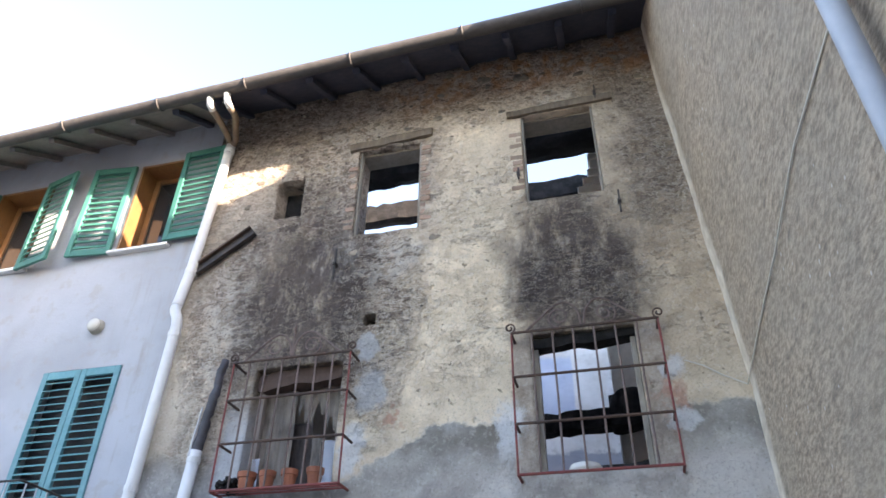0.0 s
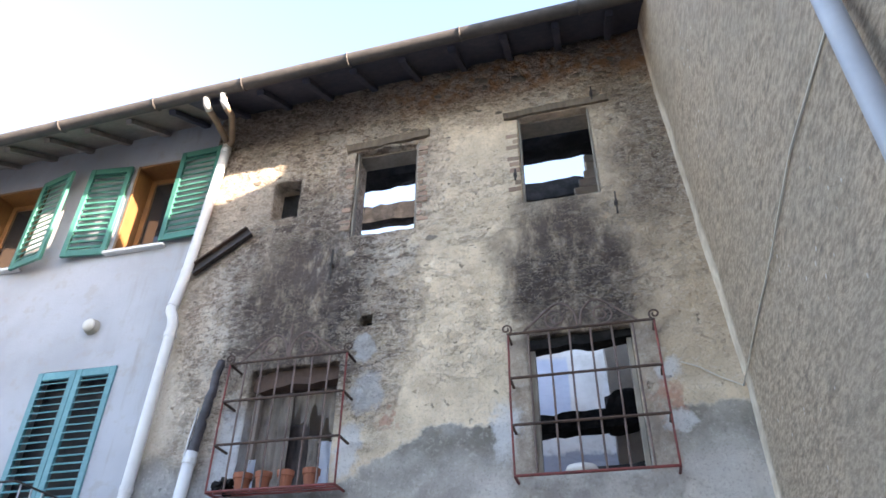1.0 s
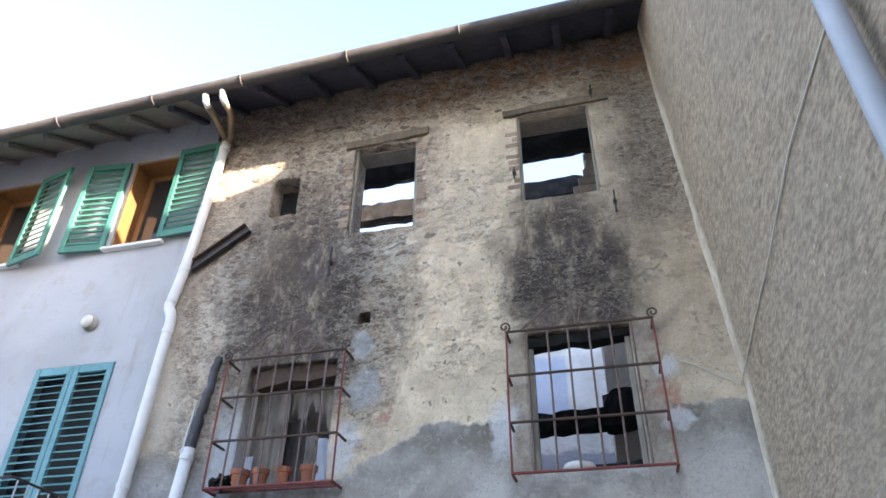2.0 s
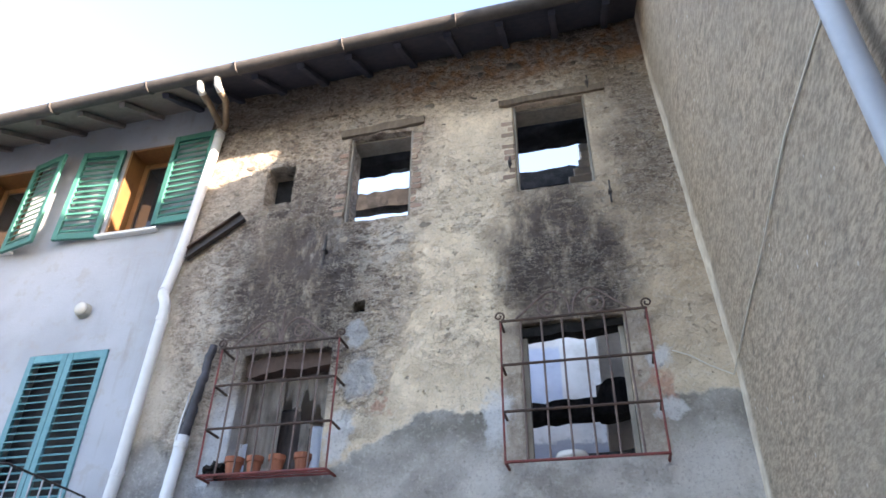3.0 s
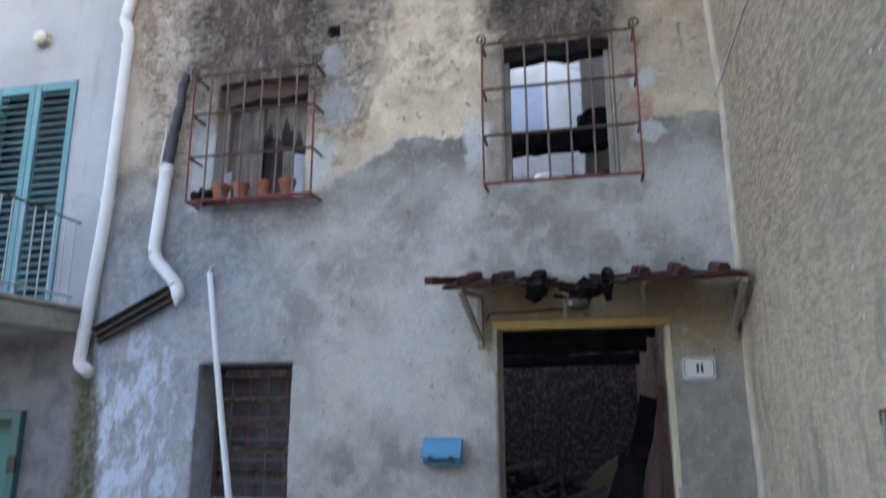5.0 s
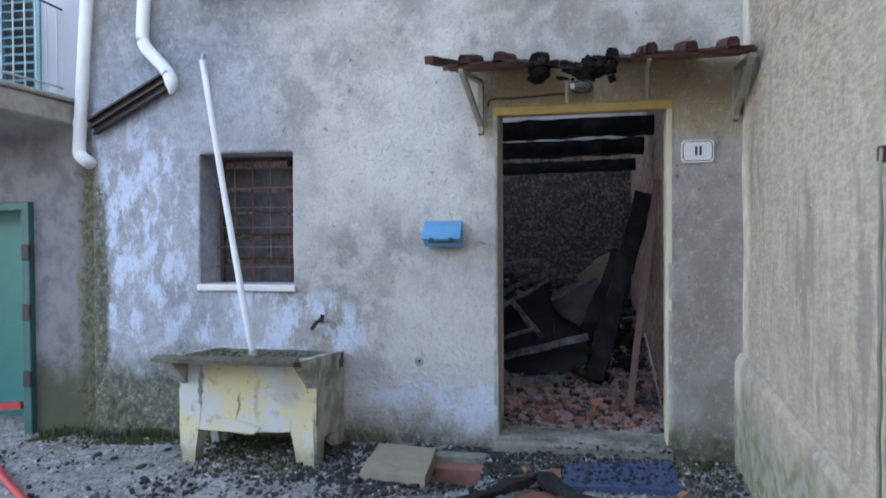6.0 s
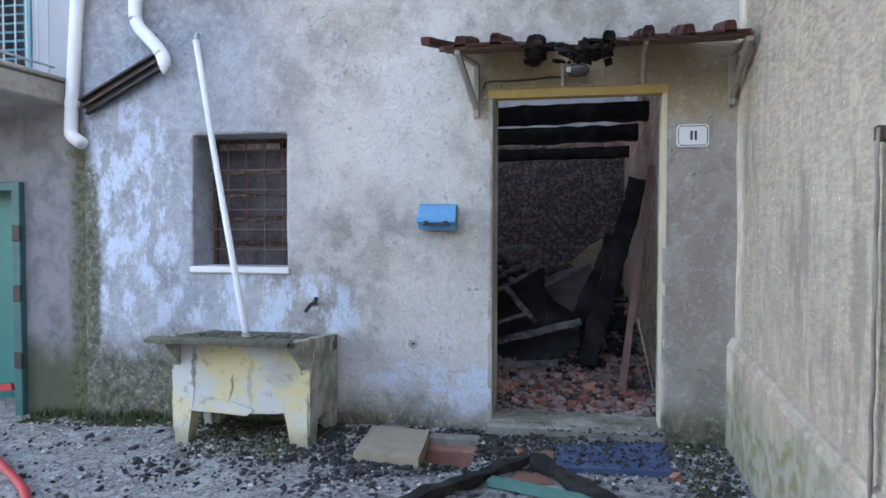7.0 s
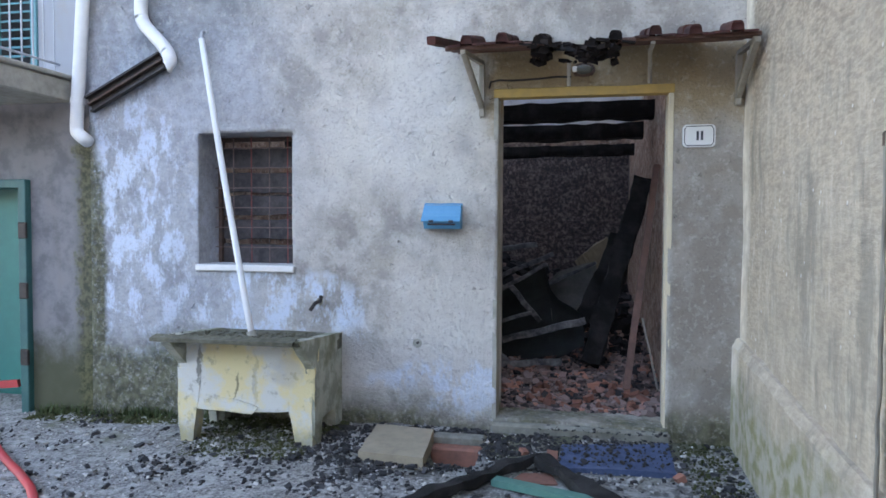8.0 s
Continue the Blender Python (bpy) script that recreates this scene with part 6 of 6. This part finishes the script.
for k in range(40):
    x, y = rnd.uniform(0.2, 1.05), rnd.uniform(0.40, 0.9)
    s = rnd.uniform(0.05, 0.10)
    ob = new("brick_piece", me)
    ob.matrix_basis = pose(x, y, mound(x, y) + 0.025, rnd.uniform(-25, 25), rnd.uniform(-25, 25), rnd.uniform(0, 360)) @ Matrix.Diagonal((s, s, s, 1))
    tagged(ob, "broken red brick piece on the rubble inside the door", "brick", "brick pieces inside")

# leaning timbers, pole and wreckage inside
POLE_BROWN = plain("reddish_pole_wood", (0.24, 0.13, 0.10), (0.14, 0.085, 0.07), 25, 0.85)
DUSTY = plain("dusty_grey_plaster", (0.24, 0.225, 0.21), (0.12, 0.11, 0.105), 14, 0.95, bump=0.5)
TAN_SLAB = plain("tan_broken_slab", (0.36, 0.29, 0.20), (0.22, 0.18, 0.13), 14, 0.95, bump=0.5)
timber_thing("leaning_beam", (0.64, 1.30, 0.18), (1.08, 1.90, 1.72), 0.15, 0.15, 0.03, "thick charred beam leaning against the inner wall", "beam", steps=40)
timber_thing("leaning_beam", (0.52, 1.75, 0.36), (0.88, 1.95, 1.22), 0.12, 0.12, 0.025, "charred beam leaning behind another", "beam")
timber_thing("leaning_pole", (0.90, 0.80, 0.10), (1.145, 1.38, 1.80), 0.05, 0.05, 0.004, "reddish-brown wooden pole leaning by the door", "pole", POLE_BROWN, 8)
timber_thing("thin_stick", (1.12, 0.75, 0.12), (1.02, 0.95, 0.62), 0.013, 0.013, 0.003, "thin grey stick leaning in the rubble", "stick", WOOD_GREY, 6)
for a, b, w, h in (((-0.35, 1.30, 0.28), (0.60, 1.32, 0.535), 0.04, 0.055), ((-0.03, 1.42, 0.79), (0.22, 1.42, 0.50), 0.03, 0.04), ((-0.30, 1.30, 0.44), (0.16, 1.30, 0.59), 0.03, 0.03),
                   ((-0.16, 1.25, 0.28), (0.06, 1.2, 0.10), 0.04, 0.05), ((-0.35, 1.48, 0.62), (0.27, 1.50, 0.985), 0.025, 0.03), ((-0.7, 2.6, 0.98), (0.10, 2.7, 1.12), 0.08, 0.05),
                   ((0.20, 2.3, 0.72), (0.68, 2.2, 0.96), 0.05, 0.03), ((-0.5, 1.9, 0.70), (0.30, 2.0, 1.05), 0.05, 0.04), ((-0.4, 1.25, 0.12), (0.42, 1.15, 0.22), 0.04, 0.05)):
    timber_thing("burnt_timber", a, b, w, h, 0.012, "burnt ash-grey timber fallen inside the house", "beam", ASHEN, 16, group="fallen timbers")


def sheet(name, edge_a, edge_b, sag, material, label, category, thick=0.012, seed=0.0):
    """A buckled sheet spanned between two lines of points."""
    bm = bmesh.new()
    n = 14
    rows = []

    def along(pts, u):
        k = min(int(u * (len(pts) - 1)), len(pts) - 2)
        return Vector(pts[k]).lerp(Vector(pts[k + 1]), u * (len(pts) - 1) - k)
    for i in range(n + 1):
        a, b = along(edge_a, i / n), along(edge_b, i / n)
        row = []
        for j in range(n + 1):
            v = j / n
            p = a.lerp(b, v) + Vector((0, sag * math.sin(math.pi * v), 0))
            row.append(bm.verts.new(p + 0.018 * noise.noise_vector(p * 5 + Vector((seed, 0, 0)))))
        rows.append(row)
    for a, b in zip(rows, rows[1:]):
        for k in range(n):
            bm.faces.new((a[k], a[k + 1], b[k + 1], b[k]))
    bmesh.ops.solidify(bm, geom=bm.faces[:], thickness=thick)
    bmesh.ops.recalc_face_normals(bm, faces=bm.faces)
    return tagged(part(name, bm, material), label, category)


sheet("wrecked_cupboard", [(-0.45, 1.5, 0.56), (-0.13, 1.5, 0.74), (0.26, 1.5, 0.97)], [(-0.45, 1.4, 0.10), (0.0, 1.4, 0.15), (0.36, 1.4, 0.22)], 0.12, DARK_SHEET, "buckled dark remains of a burnt cupboard", "cupboard")
sheet("cupboard_side", [(0.25, 1.5, 0.98), (0.30, 1.5, 0.80), (0.38, 1.5, 0.68), (0.55, 1.5, 0.57)], [(0.36, 1.42, 0.20), (0.42, 1.42, 0.22), (0.50, 1.42, 0.26), (0.60, 1.42, 0.30)], 0.06, DARK_SHEET, "curled dark side of a burnt cupboard", "cupboard", seed=3.0)
sheet("fallen_plaster", [(0.10, 2.35, 0.62), (0.32, 2.35, 0.86), (0.70, 2.3, 0.98)], [(0.20, 2.0, 0.35), (0.45, 2.0, 0.40), (0.72, 2.0, 0.48)], 0.05, DUSTY, "dusty grey plaster sheet lying over the rubble", "rubble", 0.03, 7.0)
tagged(part("broken_slab", beam((0.55, 2.65, 0.86), (0.86, 2.6, 1.13), 0.06, 0.20, 0.03, 10), TAN_SLAB), "broken tan floor slab leaning in the rubble", "slab")

# weeds and moss at the wall's foot
scatter("moss", 5000, (-3.4, -0.95, -0.22, -0.01), 0.016, MOSS, "moss and small weeds along the foot of the wall", 12, 0.8, dense=lambda x, y: smooth_step(y, -0.35, -0.02), category="moss")
scatter("moss", 2200, (-1.9, -1.05, -0.75, -0.1), 0.014, MOSS, "moss growing under the trough", 13, 0.8, category="moss")
scatter("moss", 1500, (1.15, 1.47, -1.6, -0.02), 0.014, MOSS, "moss in the corner of the side wall", 14, 0.8, category="moss")
def weeds():
    rnd = random.Random(17)
    bm = bmesh.new()
    for k in range(1500):
        x, y = rnd.uniform(-3.4, -2.0), -abs(rnd.gauss(0, 0.06)) - 0.01
        if rnd.random() > 0.25 + 0.75 * smooth_step(noise.noise(Vector((x * 3, y * 3, 4))), -0.1, 0.3):
            continue
        z, h, a = ground_z(x, y), 0.02 + 0.08 * rnd.random() ** 2, rnd.uniform(0, 6.3)
        w, lean = 0.005, rnd.uniform(0.02, 0.07)
        d = Vector((math.cos(a), math.sin(a), 0))
        p = Vector((x, y, z))
        q = Vector((-d.y, d.x, 0)) * w
        vs = [bm.verts.new(c) for c in (p - q, p + q, p + d * lean * 0.4 + q * 0.8 + Vector((0, 0, h * 0.6)), p + d * lean * 0.4 - q * 0.8 + Vector((0, 0, h * 0.6)), p + d * lean + Vector((0, 0, h)))]
        bm.faces.new(vs[:4])
        bm.faces.new((vs[3], vs[2], vs[4]))
    tagged(part("weeds", bm, WEED), "dark green weeds along the foot of the wall", "weeds", kind="stuff")


weeds()
plug = thing("wall_patch", (-0.5, -0.01, 0.53), "small round mortar patch with a stub in the wall", "patch")
part("patch", tube([(-0.5, 0.01, 0.53), (-0.5, -0.012, 0.53)], 0.032, 14), CONCRETE, plug)
part("stub", tube([(-0.495, 0.0, 0.535), (-0.495, -0.03, 0.535)], 0.009, 8), BLACK_METAL, plug)
masonry_pieces()
